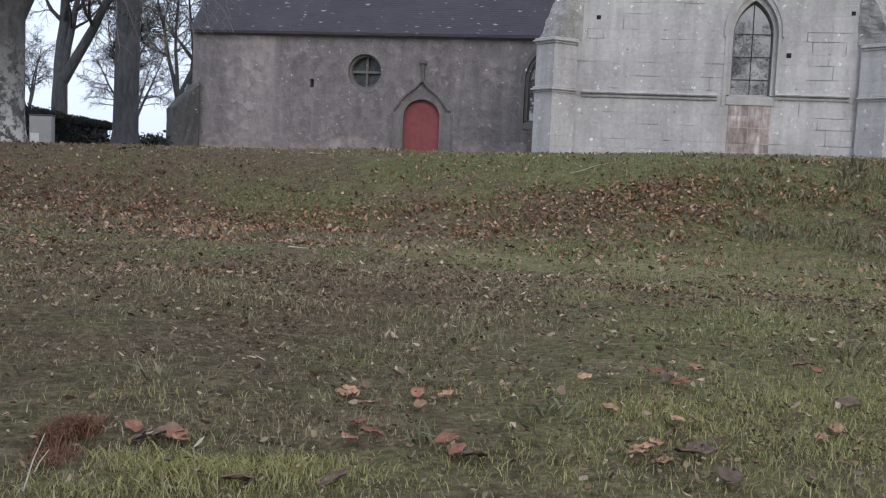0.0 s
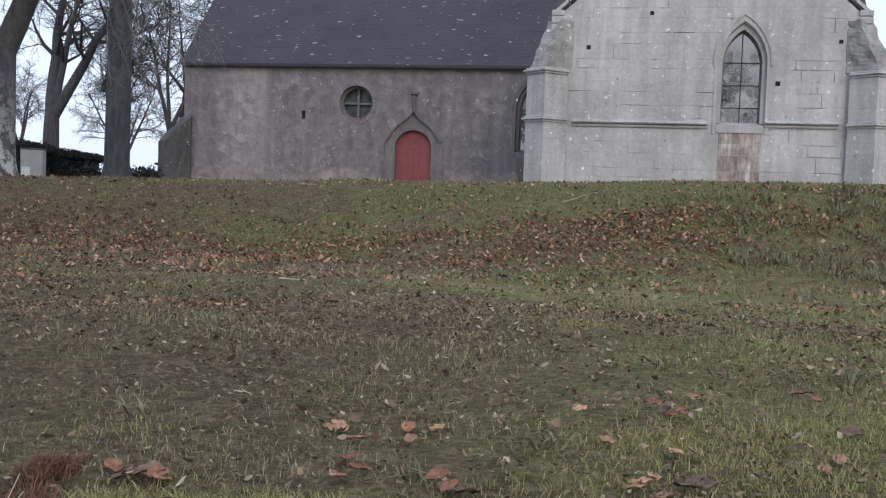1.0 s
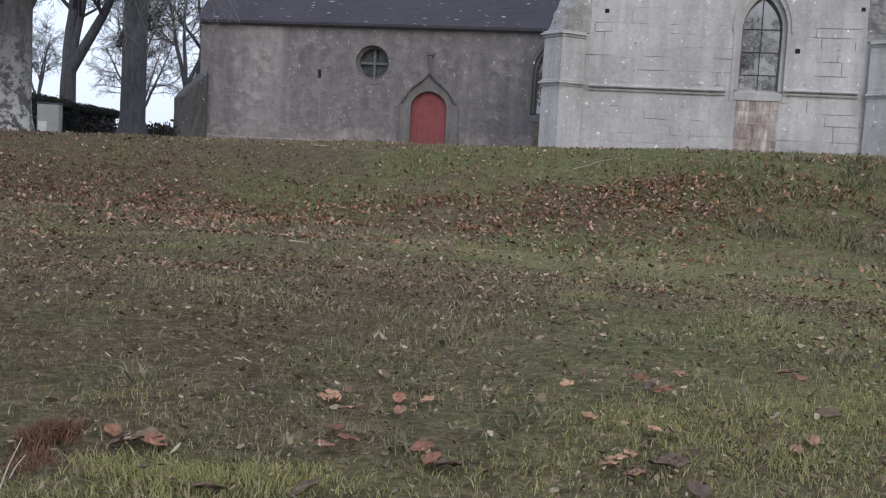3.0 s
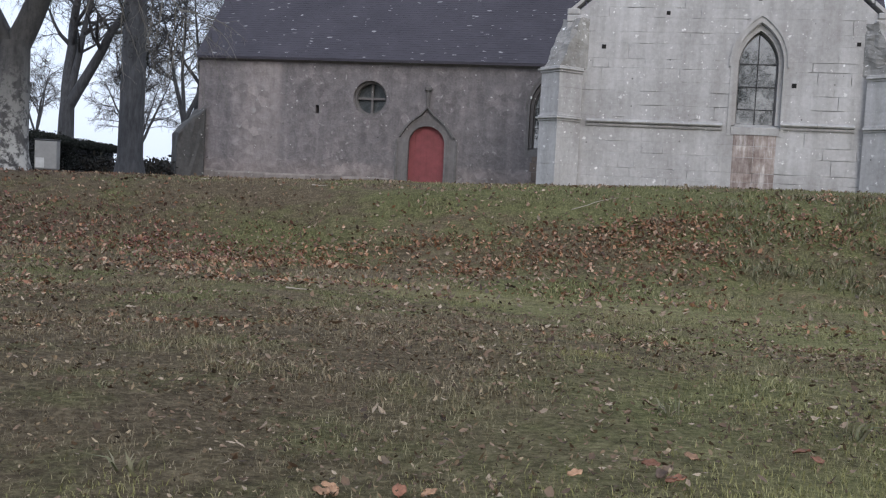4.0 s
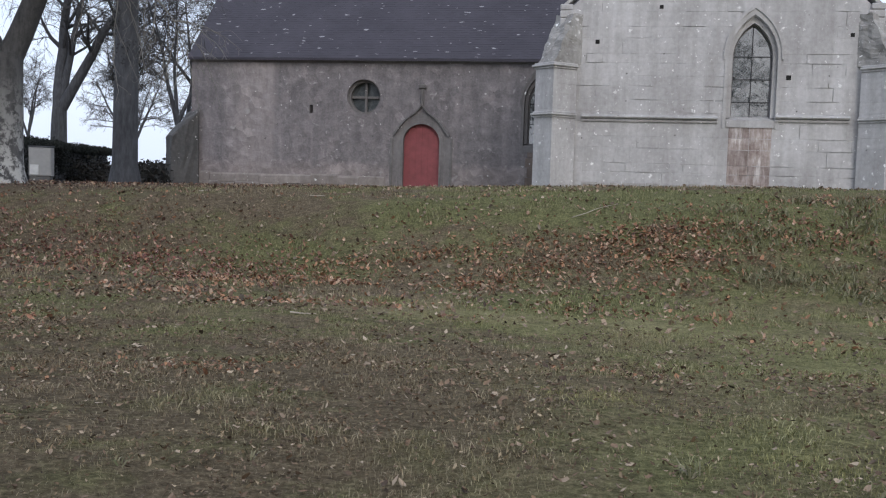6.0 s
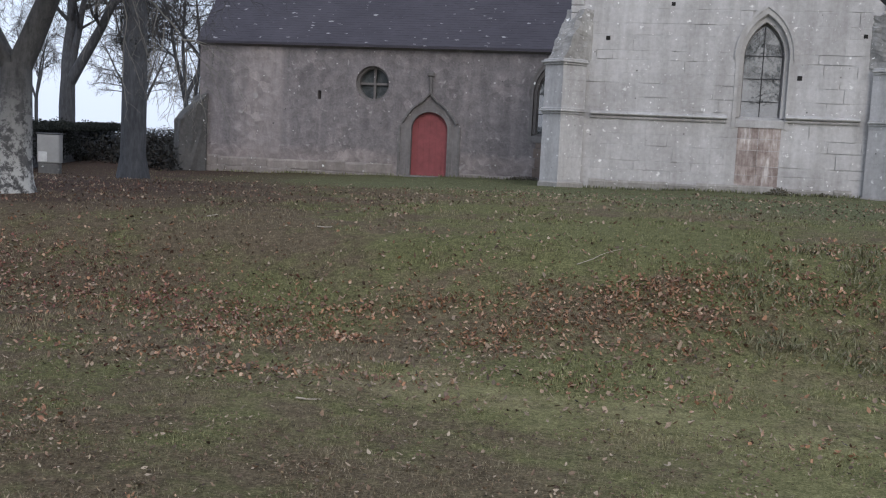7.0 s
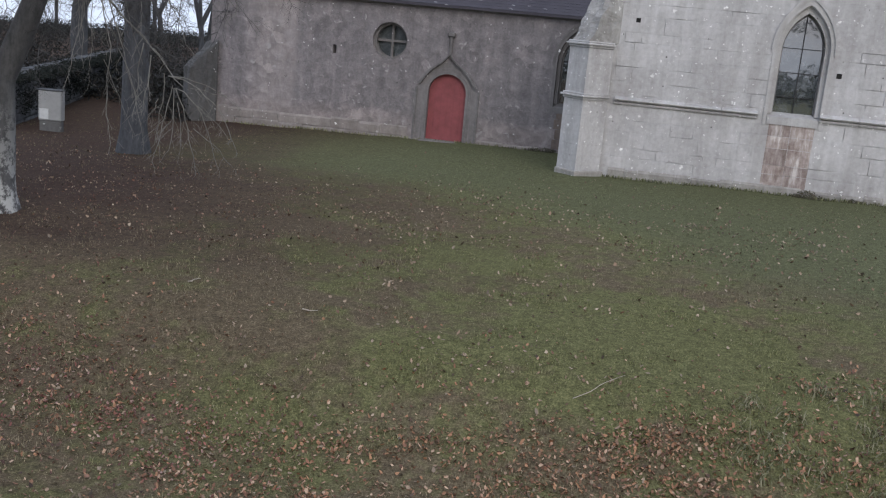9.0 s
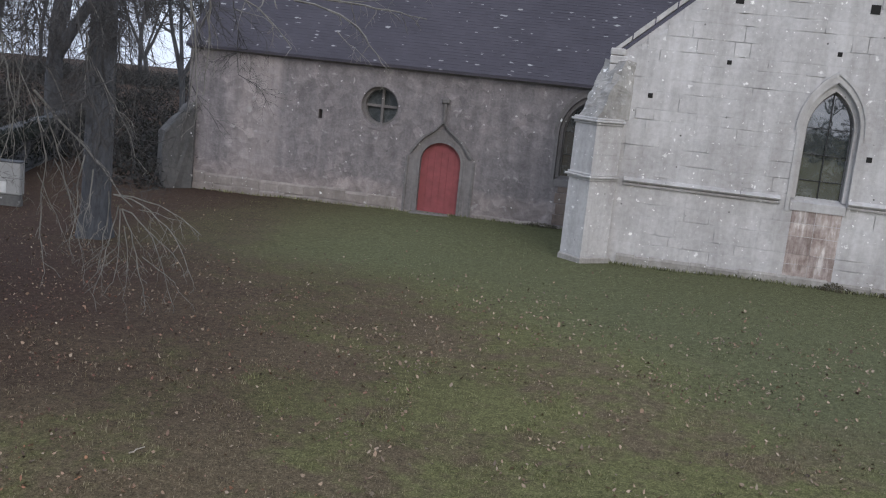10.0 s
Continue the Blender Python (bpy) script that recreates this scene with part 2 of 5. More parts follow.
M_glass = glass_mat()
M_dullglass = glass_mat("dull_glass", 1.5, 0.35)


def bark_mat(name, dark, light, pale=0.0):
    m, nt, b = mat(name)
    p = place(nt)
    mp = nt.nodes.new("ShaderNodeMapping")
    mp.inputs["Scale"].default_value = (3, 3, 0.7)
    nt.links.new(p, mp.inputs["Vector"])
    n = noise_node(nt, 3.5, 8, 0.7, mp.outputs[0])
    c = ramp(nt, n.outputs[0], [(0.35, dark), (0.68, light)]).outputs[0]
    if pale:
        q = noise_node(nt, 5.5, 7, 0.75, p)
        low = nt.nodes.new("ShaderNodeSeparateXYZ")
        nt.links.new(p, low.inputs[0])
        foot = nt.nodes.new("ShaderNodeMapRange")
        foot.inputs[1].default_value, foot.inputs[2].default_value = 1.9, 0.4
        foot.inputs[3].default_value, foot.inputs[4].default_value = 0.05, 1.0
        nt.links.new(low.outputs[2], foot.inputs[0])
        patch = grey(nt, q.outputs[0], 0.56 - 0.1 * pale, 0.64 - 0.1 * pale).outputs[0]
        c = mix(nt, mix(nt, 1.0, patch, foot.outputs[0], 'MULTIPLY'), c, (0.36, 0.36, 0.345))
    nt.links.new(c, b.inputs["Base Color"])
    b.inputs["Roughness"].default_value = 0.95
    bump(nt, b, n.outputs[0], 0.7, 0.03)
    return m


M_bark = bark_mat("dark_beech_bark", (0.033, 0.035, 0.04), (0.08, 0.082, 0.088))
M_barkpale = bark_mat("lichened_beech_bark", (0.042, 0.042, 0.043), (0.098, 0.096, 0.095), 1.0)
# paler twig bark, toned as lit before the dark thicket
M_twig = bark_mat("grey_twig", (0.1, 0.095, 0.086), (0.235, 0.223, 0.2))


def bare_share(nt, p):
    """How far leaf mould shows through the turf: more below the trees, in patches elsewhere."""
    big = noise_node(nt, 0.38, 5, 0.62, p, 0.5)
    mid = noise_node(nt, 2.1, 5, 0.68, p)
    sep = nt.nodes.new("ShaderNodeSeparateXYZ")
    nt.links.new(p, sep.inputs[0])
    tree = nt.nodes.new("ShaderNodeMapRange")
    tree.inputs[1].default_value, tree.inputs[2].default_value = 7.0, -3.0
    tree.inputs[3].default_value, tree.inputs[4].default_value = -0.05, 0.12
    nt.links.new(sep.outputs[0], tree.inputs[0])
    trod = nt.nodes.new("ShaderNodeMapRange")
    trod.inputs[1].default_value, trod.inputs[2].default_value = -23.5, -28.5
    trod.inputs[3].default_value, trod.inputs[4].default_value = 0.0, 0.082
    nt.links.new(sep.outputs[1], trod.inputs[0])
    yard = nt.nodes.new("ShaderNodeMapRange")
    yard.inputs[1].default_value, yard.inputs[2].default_value = -13.0, -7.5
    yard.inputs[3].default_value, yard.inputs[4].default_value = 0.0, -0.16
    nt.links.new(sep.outputs[1], yard.inputs[0])
    near_far = nt.nodes.new("ShaderNodeMath")
    nt.links.new(trod.outputs[0], near_far.inputs[0])
    nt.links.new(yard.outputs[0], near_far.inputs[1])
    m = mix(nt, 0.42, big.outputs[0], mid.outputs[0])
    both = nt.nodes.new("ShaderNodeMath")
    nt.links.new(near_far.outputs[0], both.inputs[0])
    nt.links.new(tree.outputs[0], both.inputs[1])
    add = nt.nodes.new("ShaderNodeMath")
    nt.links.new(m, add.inputs[0])
    nt.links.new(both.outputs[0], add.inputs[1])
    return grey(nt, add.outputs[0], 0.455, 0.56).outputs[0]


def zone(nt, sock, a, b, lo=0.0, hi=1.0):
    r = nt.nodes.new("ShaderNodeMapRange")
    r.interpolation_type = 'SMOOTHSTEP'
    r.inputs[1].default_value, r.inputs[2].default_value = a, b
    r.inputs[3].default_value, r.inputs[4].default_value = lo, hi
    nt.links.new(sock, r.inputs[0])
    return r.outputs[0]


def turf_zones(nt, p):
    """Shares of lush grass by the walls, of yellow moss on the lower lawn and of a pale strip painted along the bank's
    foot for the light it catches.
    """
    soft = noise_node(nt, 0.55, 5, 0.65, p)
    wob = nt.nodes.new("ShaderNodeVectorMath")
    wob.operation = 'MULTIPLY_ADD'
    nt.links.new(soft.outputs["Color"], wob.inputs[0])
    wob.inputs[1].default_value = (3.2, 3.2, 0)
    nt.links.new(p, wob.inputs[2])
    sep = nt.nodes.new("ShaderNodeSeparateXYZ")
    nt.links.new(wob.outputs[0], sep.inputs[0])
    x, y = sep.outputs[0], sep.outputs[1]
    slant = nt.nodes.new("ShaderNodeMath")
    nt.links.new(y, slant.inputs[0])
    nt.links.new(zone(nt, x, 3.0, 13.0, 0.0, 7.5), slant.inputs[1])
    lush = mix(nt, 1.0, mix(nt, 1.0, zone(nt, slant.outputs[0], -11.0, -5.5), zone(nt, y, 8.0, 4.0), 'MULTIPLY'), zone(nt, x, -5.5, 2.5), 'MULTIPLY')
    patch = grey(nt, noise_node(nt, 1.3, 5, 0.7, p).outputs[0], 0.42, 0.62).outputs[0]
    moss = mix(nt, 1.0, mix(nt, 1.0, zone(nt, x, 7.6, 9.6), zone(nt, y, -20.5, -22.0), 'MULTIPLY'), mix(nt, 0.3, patch, (1, 1, 1)), 'MULTIPLY')
    lit_strip = mix(nt, 1.0, mix(nt, 1.0, zone(nt, y, -24.0, -23.3), zone(nt, y, -22.3, -23.0), 'MULTIPLY'), mix(nt, 1.0, zone(nt, x, 4.8, 7.5), zone(nt, x, 11.0, 8.5), 'MULTIPLY'), 'MULTIPLY')
    return lush, moss, mix(nt, 1.0, lit_strip, mix(nt, 0.4, patch, (1, 1, 1)), 'MULTIPLY')


def darker_upper_turf(nt, p, c):
    """The turf above the bank is 8 per cent darker than on the lower lawn."""
    sep = nt.nodes.new("ShaderNodeSeparateXYZ")
    nt.links.new(p, sep.inputs[0])
    return mix(nt, zone(nt, sep.outputs[1], -23.5, -19.5), c, mix(nt, 1.0, c, (0.92, 0.92, 0.92), 'MULTIPLY'))


def ground_mat():
    m, nt, b = mat("mossy_turf")
    p = place(nt)
    fine = noise_node(nt, 42.0, 6, 0.8, p)
    grit = noise_node(nt, 11.0, 6, 0.75, p)
    g = ramp(nt, fine.outputs[0], [(0.3, (0.045, 0.047, 0.017)), (0.5, (0.142, 0.142, 0.065)), (0.72, (0.3, 0.288, 0.132))]).outputs[0]
    e = ramp(nt, fine.outputs[0], [(0.3, (0.05, 0.038, 0.022)), (0.5, (0.14, 0.11, 0.071)), (0.72, (0.29, 0.24, 0.155))]).outputs[0]
    c = mix(nt, bare_share(nt, p), g, e)
    lush, moss, lit_strip = turf_zones(nt, p)
    c = mix(nt, lush, c, ramp(nt, fine.outputs[0], [(0.3, (0.048, 0.051, 0.024)), (0.5, (0.118, 0.123, 0.066)), (0.72, (0.232, 0.235, 0.132))]).outputs[0])
    c = mix(nt, mix(nt, 1.0, moss, (0.82, 0.82, 0.82), 'MULTIPLY'), c, ramp(nt, fine.outputs[0], [(0.3, (0.085, 0.082, 0.03)), (0.5, (0.215, 0.207, 0.098)), (0.72, (0.4, 0.376, 0.195))]).outputs[0])
    # straw-pale tones: the light caught at the bank's foot, put into the colour
    c = mix(nt, mix(nt, 1.0, lit_strip, (0.6, 0.6, 0.6), 'MULTIPLY'), c, ramp(nt, fine.outputs[0], [(0.3, (0.13, 0.117, 0.058)), (0.5, (0.3, 0.27, 0.144)), (0.72, (0.47, 0.43, 0.25))]).outputs[0])
    c = darker_upper_turf(nt, p, c)
    # dark leaf mould under the beeches, with the trees' shade in its tone
    sep = nt.nodes.new("ShaderNodeSeparateXYZ")
    nt.links.new(p, sep.inputs[0])
    wide = noise_node(nt, 0.5, 4, 0.6, p)
    under = nt.nodes.new("ShaderNodeMath")
    under.operation = 'MULTIPLY_ADD'
    under.inputs[1].default_value = 6.0
    nt.links.new(wide.outputs[0], under.inputs[0])
    nt.links.new(sep.outputs[0], under.inputs[2])
    mr = nt.nodes.new("ShaderNodeMapRange")
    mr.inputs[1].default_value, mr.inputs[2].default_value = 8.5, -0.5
    mr.inputs[4].default_value = 0.95
    nt.links.new(under.outputs[0], mr.inputs[0])
    mould = ramp(nt, fine.outputs[0], [(0.3, (0.021, 0.015, 0.012)), (0.5, (0.056, 0.036, 0.029)), (0.72, (0.122, 0.078, 0.061))]).outputs[0]
    beech = mix(nt, 1.0, mix(nt, lush, (1, 1, 1), (0, 0, 0)), mix(nt, 1.0, zone(nt, sep.outputs[1], -19.6, -18.0, 0.35, 1.0), zone(nt, sep.outputs[1], -20.6, -21.8, 0.0, 0.35), 'ADD'), 'MULTIPLY')
    c = mix(nt, mix(nt, 1.0, mr.outputs[0], beech, 'MULTIPLY'), c, mould)
    c = mix(nt, 0.75, c, ramp(nt, grit.outputs[0], [(0.34, (0.5, 0.5, 0.5)), (0.66, (1.4, 1.38, 1.35))]).outputs[0], 'MULTIPLY')
    nt.links.new(c, b.inputs["Base Color"])
    b.inputs["Roughness"].default_value = 1.0
    b.inputs["Specular IOR Level"].default_value = 0.08
    bump(nt, b, fine.outputs[0], 0.9, 0.03)
    return m


M_ground = ground_mat()


# ---- building helpers ----
def part(name, bm, material, parent=None, label="", smooth=False):
    """Links a bmesh as one mesh object, under a thing or a part."""
    me = bpy.data.meshes.new(name)
    bmesh.ops.recalc_face_normals(bm, faces=bm.faces)
    bm.to_mesh(me)
    bm.free()
    me.materials.append(material)
    if smooth:
        me.shade_smooth()
    ob = new(name, me)
    if parent:
        ob.parent = parent
    if label:
        ob["label"] = label
    return ob


def raw(name, verts, faces, material, parent=None, label="", smooth=False):
    me = bpy.data.meshes.new(name)
    me.from_pydata(verts, [], faces)
    me.update()
    me.materials.append(material)
    if smooth:
        me.shade_smooth()
    ob = new(name, me)
    if parent:
        ob.parent = parent
    if label:
        ob["label"] = label
    return ob


def box(bm, x0, x1, y0, y1, z0, z1, bevel=0.0):
    r = bmesh.ops.create_cube(bm, size=1.0)
    bmesh.ops.transform(bm, verts=r["verts"], matrix=Matrix.Translation(((x0 + x1) / 2, (y0 + y1) / 2, (z0 + z1) / 2)) @ Matrix.Diagonal((x1 - x0, y1 - y0, z1 - z0, 1)))
    if bevel:
        es = list({e for v in r["verts"] for e in v.link_edges})
        bmesh.ops.bevel(bm, geom=es, offset=bevel, segments=1, affect='EDGES', profile=0.7)
    return bm


def prism(bm, outline, y0, y1):
    """Solid between y0 and y1 from an outline in x and z."""
    a = [bm.verts.new((x, y0, z)) for x, z in outline]
    b = [bm.verts.new((x, y1, z)) for x, z in outline]
    n = len(a)
    bm.faces.new(a)
    bm.faces.new(b[::-1])
    for i in range(n):
        bm.faces.new((a[i], b[i], b[(i + 1) % n], a[(i + 1) % n]))
    return bm


def flat_prism(bm, outline, z0, z1):
    """Solid between z0 and z1 from an outline in x and y."""
    a = [bm.verts.new((x, y, z0)) for x, y in outline]
    b = [bm.verts.new((x, y, z1)) for x, y in outline]
    n = len(a)
    bm.faces.new(a)
    bm.faces.new(b[::-1])
    for i in range(n):
        bm.faces.new((a[i], b[i], b[(i + 1) % n], a[(i + 1) % n]))
    return bm


def band(bm, inner, outer, y0, y1, closed=False):
    """Moulding between two outlines of equal length, from y0 to y1."""
    rows = [[bm.verts.new((x, y, z)) for x, z in line] for line, y in ((inner, y0), (outer, y0), (outer, y1), (inner, y1))]
    n = len(inner)
    for i in range(n if closed else n - 1):
        j = (i + 1) % n
        for k in range(4):
            l = (k + 1) % 4
            bm.faces.new((rows[k][i], rows[k][j], rows[l][j], rows[l][i]))
    if not closed:
        for i in (0, n - 1):
            bm.faces.new([rows[k][i] for k in range(4)])
    return bm


def arch(cx, half, z_sill, z_spring, rise, n=8, sides=True):
    """Pointed arch outline, from the left foot over the apex to the right foot."""
    r = (half * half + rise * rise) / (2 * half)
    a_end = math.asin(min(1, rise / r))
    pts = [(cx - half, z_sill)] if sides else []
    for i in range(n + 1):
        a = a_end * i / n
        pts.append((cx - half + r - r * math.cos(a), z_spring + r * math.sin(a)))
    for i in range(n - 1, -1, -1):
        a = a_end * i / n
        pts.append((cx + half - r + r * math.cos(a), z_spring + r * math.sin(a)))
    if sides:
        pts.append((cx + half, z_sill))
    return pts


def round_arch(cx, half, z0, z_spring, rise, n=14):
    pts = [(cx - half, z0)]
    for i in range(n + 1):
        a = math.pi * (1 - i / n)
        pts.append((cx + half * math.cos(a), z_spring + rise * math.sin(a)))
    pts.append((cx + half, z0))
    return pts


def circle(cx, cz, r, n=32):
    return [(cx + r * math.cos(2 * math.pi * i / n), cz + r * math.sin(2 * math.pi * i / n)) for i in range(n)]


def wall_with_holes(name, outline, holes, y0, y1, material, parent):
    """A wall slab with openings right through it."""
    bm = bmesh.new()
    loops = []
    for y in (y0, y1):
        es = []
        for line in [outline] + holes:
            vs = [bm.verts.new((x, y, z)) for x, z in line]
            es += [bm.edges.new((vs[i], vs[(i + 1) % len(vs)])) for i in range(len(vs))]
            loops.append(vs)
        bmesh.ops.triangle_fill(bm, use_beauty=True, use_dissolve=False, edges=es, normal=(0, 1, 0))
    k = len(loops) // 2
    for a, b in zip(loops[:k], loops[k:]):
        for i in range(len(a)):
            j = (i + 1) % len(a)
            bm.faces.new((a[i], a[j], b[j], b[i]))
    return part(name, bm, material, parent)


def smooth_step(a, b, v):
    t = min(1.0, max(0.0, (v - a) / (b - a)))
    return t * t * (3 - 2 * t)


# ---- ground: one sheet with a grassy bank, out to the horizon ----
def ground_z(x, y):
    low = -0.33 - 0.25 * smooth_step(-30, -24, y)
    top = max(-0.25, min(0.2, 0.024 * x - 0.02)) + 0.14 * smooth_step(-22, -18, y) * (1 - smooth_step(-14, -5, y)) * (1.0 + 0.04 * max(0, min(8, x)) + 0.08 * max(0, min(6, -x + 2)))
    foot = -23.1 + 0.25 * math.sin(x * 0.55) + min(0.8, 0.012 * (x - 6) ** 2)
    k = smooth_step(foot, foot + 2.9, y)
    z = low * (1 - k) + top * k
    far = smooth_step(40, 160, math.hypot(x, y))
    z *= 1 - far
    z -= 0.3 * smooth_step(6, 30, y) + 0.032 * max(0.0, math.hypot(x, y + 15) - 75)
    z += 0.05 * noise.noise((x * 0.45, y * 0.45, 3.1)) + 0.02 * noise.noise((x * 1.9, y * 1.9, 7.7))
    return z


def build_ground():
    def axis(lo, hi, step, far):
        v = [lo + step * i for i in range(int(round((hi - lo) / step)) + 1)]
        a, s = [], step
        while (v[0] if not a else a[-1]) > -far:
            s *= 1.35
            a.append((v[0] if not a else a[-1]) - s)
        b, s = [], step
        while (v[-1] if not b else b[-1]) < far:
            s *= 1.35
            b.append((v[-1] if not b else b[-1]) + s)
        return a[::-1] + v + b
    xs = axis(-14, 18, 0.16, 2500)
    ys = axis(-35, 2, 0.16, 2500)
    verts = [(x, y, ground_z(x, y)) for y in ys for x in xs]
    w = len(xs)
    faces = [(j * w + i, j * w + i + 1, (j + 1) * w + i + 1, (j + 1) * w + i) for j in range(len(ys) - 1) for i in range(w - 1)]
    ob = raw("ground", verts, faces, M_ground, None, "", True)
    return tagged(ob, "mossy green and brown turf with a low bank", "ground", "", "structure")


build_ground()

# ---- chapel: nave ----
NAVE_L, NAVE_R, EAVE = -8.05, 4.95, 4.28
WALL_T = 0.75
church = tagged(new("chapel"), "old granite chapel with dark slate roof and red door", "chapel")

OC = (-1.97, 2.92)
NW = dict(cx=4.06, half=0.62, sill=1.5, spring=2.75, rise=0.95)
door_line = round_arch(0, 0.61, -0.3, 1.5, 0.58)
nwin_line = arch(NW["cx"], NW["half"] + 0.12, NW["sill"] - 0.1, NW["spring"], NW["rise"] + 0.15)
slit_line = [(-3.84, 2.36), (-3.72, 2.36), (-3.72, 2.64), (-3.84, 2.64)]
nave_outline = [(NAVE_L, -0.6), (NAVE_R, -0.6), (NAVE_R, EAVE), (NAVE_L, EAVE)]
nave_wall = wall_with_holes("nave_wall", nave_outline, [door_line, circle(*OC, 0.62), nwin_line, slit_line], 0.0, WALL_T, M_nave, church)

RIDGE_Y, RIDGE_Z = 4.4, 8.7
for x0, x1 in ((NAVE_L, NAVE_L + 0.7), (NAVE_R + 8.4, NAVE_R + 9.1)):
    bm = bmesh.new()
    pts = [(WALL_T, -0.6), (2 * RIDGE_Y - WALL_T, -0.6), (2 * RIDGE_Y - WALL_T, EAVE), (RIDGE_Y, RIDGE_Z - 0.25), (WALL_T, EAVE)]
    a = [bm.verts.new((x0, y, z)) for y, z in pts]
    b = [bm.verts.new((x1, y, z)) for y, z in pts]
    bm.faces.new(a)
    bm.faces.new(b[::-1])
    for i in range(5):
        bm.faces.new((a[i], b[i], b[(i + 1) % 5], a[(i + 1) % 5]))
    part("gable_wall", bm, M_nave, church)
bm = bmesh.new()
box(bm, NAVE_L, NAVE_R + 9.1, 2 * RIDGE_Y - WALL_T, 2 * RIDGE_Y, -0.6, EAVE)
part("north_wall", bm, M_nave, church)


def slate_roof(name, corner, along, up, n_along, n_up, parent, limit=None):
    """Courses of lapped slates on a pitched plane. limit: keeps a slate by its centre."""
    along, up = Vector(along), Vector(up)
    nrm = along.cross(up).normalized()
    w, h = along.length / n_along, up.length / n_up
    ea, eu = along.normalized(), up.normalized()
    verts, faces = [], []
    rng = random.Random(5)
    for j in range(n_up):
        off = 0.5 * (j % 2)
        for i in range(n_along + 1):
            a0, a1 = max(0, (i - off) * w + 0.004), min(along.length, (i + 1 - off) * w - 0.004)
            if a1 - a0 < 0.03:
                continue
            lift = 0.006 + rng.uniform(0, 0.003)
            c = Vector(corner) + ea * (a0 + a1) / 2 + eu * (j + 0.5) * h
            if limit and not limit(c):
                continue
            k = len(verts)
            for a, u, t in ((a0, j * h + rng.uniform(-0.006, 0.006), lift), (a1, j * h + rng.uniform(-0.006, 0.006), lift), (a1, (j + 1.25) * h, 0.002), (a0, (j + 1.25) * h, 0.002)):
                verts.append(Vector(corner) + ea * a + eu * u + nrm * t)
            for a, u in ((a0, j * h), (a1, j * h)):
                verts.append(Vector(corner) + ea * a + eu * u)
            faces += [(k, k + 1, k + 2, k + 3), (k + 4, k + 5, k + 1, k)]
    ob = raw(name, verts, faces, M_slate, parent, "dark slates with pale lichen blotches")
    ob["kind"] = "stuff"
    return ob


# roof slab and slates
OVER = 0.22
slope = (RIDGE_Z - EAVE) / RIDGE_Y
e0 = (NAVE_L - 0.06, -OVER, EAVE - OVER * slope + 0.1)
bm = bmesh.new()
pts = [(-OVER, EAVE - OVER * slope + 0.02), (RIDGE_Y, RIDGE_Z + 0.02), (2 * RIDGE_Y + OVER, EAVE - OVER * slope + 0.02), (2 * RIDGE_Y + OVER, EAVE - OVER * slope + 0.09), (RIDGE_Y, RIDGE_Z + 0.09), (-OVER, EAVE - OVER * slope + 0.09)]
a = [bm.verts.new((NAVE_L - 0.06, y, z)) for y, z in pts]
b = [bm.verts.new((NAVE_R + 9.2, y, z)) for y, z in pts]
bm.faces.new(a)
bm.faces.new(b[::-1])
for i in range(6):
    bm.faces.new((a[i], b[i], b[(i + 1) % 6], a[(i + 1) % 6]))
roof = part("roof", bm, M_slate, church, "steep dark slate roof")
slate_roof("slate_covering", e0, (NAVE_R + 9.2 - NAVE_L, 0, 0), (0, RIDGE_Y + OVER, (RIDGE_Y + OVER) * slope), 110, 54, roof)
bm = bmesh.new()
box(bm, NAVE_L - 0.06, NAVE_R + 9.2, RIDGE_Y - 0.12, RIDGE_Y + 0.12, RIDGE_Z + 0.06, RIDGE_Z + 0.16, 0.03)
part("ridge_cap", bm, M_zinc, roof)

# stone cornice below the eave
bm = bmesh.new()
prof = [(-0.02, EAVE - 0.26), (-0.1, EAVE - 0.2), (-0.12, EAVE - 0.12), (-0.02, EAVE - 0.12)]
a = [bm.verts.new((NAVE_L - 0.03, y, z)) for y, z in prof]
b = [bm.verts.new((NAVE_R - 0.01, y, z)) for y, z in prof]
bm.faces.new(a)
bm.faces.new(b[::-1])
for i in range(4):
    bm.faces.new((a[i], b[i], b[(i + 1) % 4], a[(i + 1) % 4]))
part("cornice", bm, M_plinth, church)

# door with its stepped surround and ogee hood
bm = bmesh.new()
prism(bm, round_arch(0, 0.64, -0.25, 1.5, 0.6), 0.16, 0.22)
door_1 = part("door", bm, M_door, church, "closed red-painted plank door with a rounded head")
for i in range(6):
    bm = bmesh.new()
    x0 = -0.6 + 0.2 * i
    zt = lambda x: 1.5 + 0.57 * math.sqrt(max(0, 1 - (x / 0.6) ** 2))
    pts = [(x0 + 0.004, -0.2), (x0 + 0.196, -0.2), (x0 + 0.196, zt(x0 + 0.196) - 0.01), (x0 + 0.1, zt(x0 + 0.1) - 0.01), (x0 + 0.004, zt(x0 + 0.004) - 0.01)]
    prism(bm, pts, 0.148, 0.165)
    part("plank", bm, M_door, door_1)
for k, (h0, h1, y0) in enumerate(((0.605, 0.69, -0.025), (0.70, 0.78, -0.012), (0.79, 0.955, -0.006))):
    bm = bmesh.new()
    band(bm, round_arch(0, h0, -0.2, 1.5, h0 - 0.03), round_arch(0, h1, -0.2, 1.5, h1 - 0.03), y0, 0.14 - 0.05 * k)
    part("door_surround", bm, M_jamb, church)


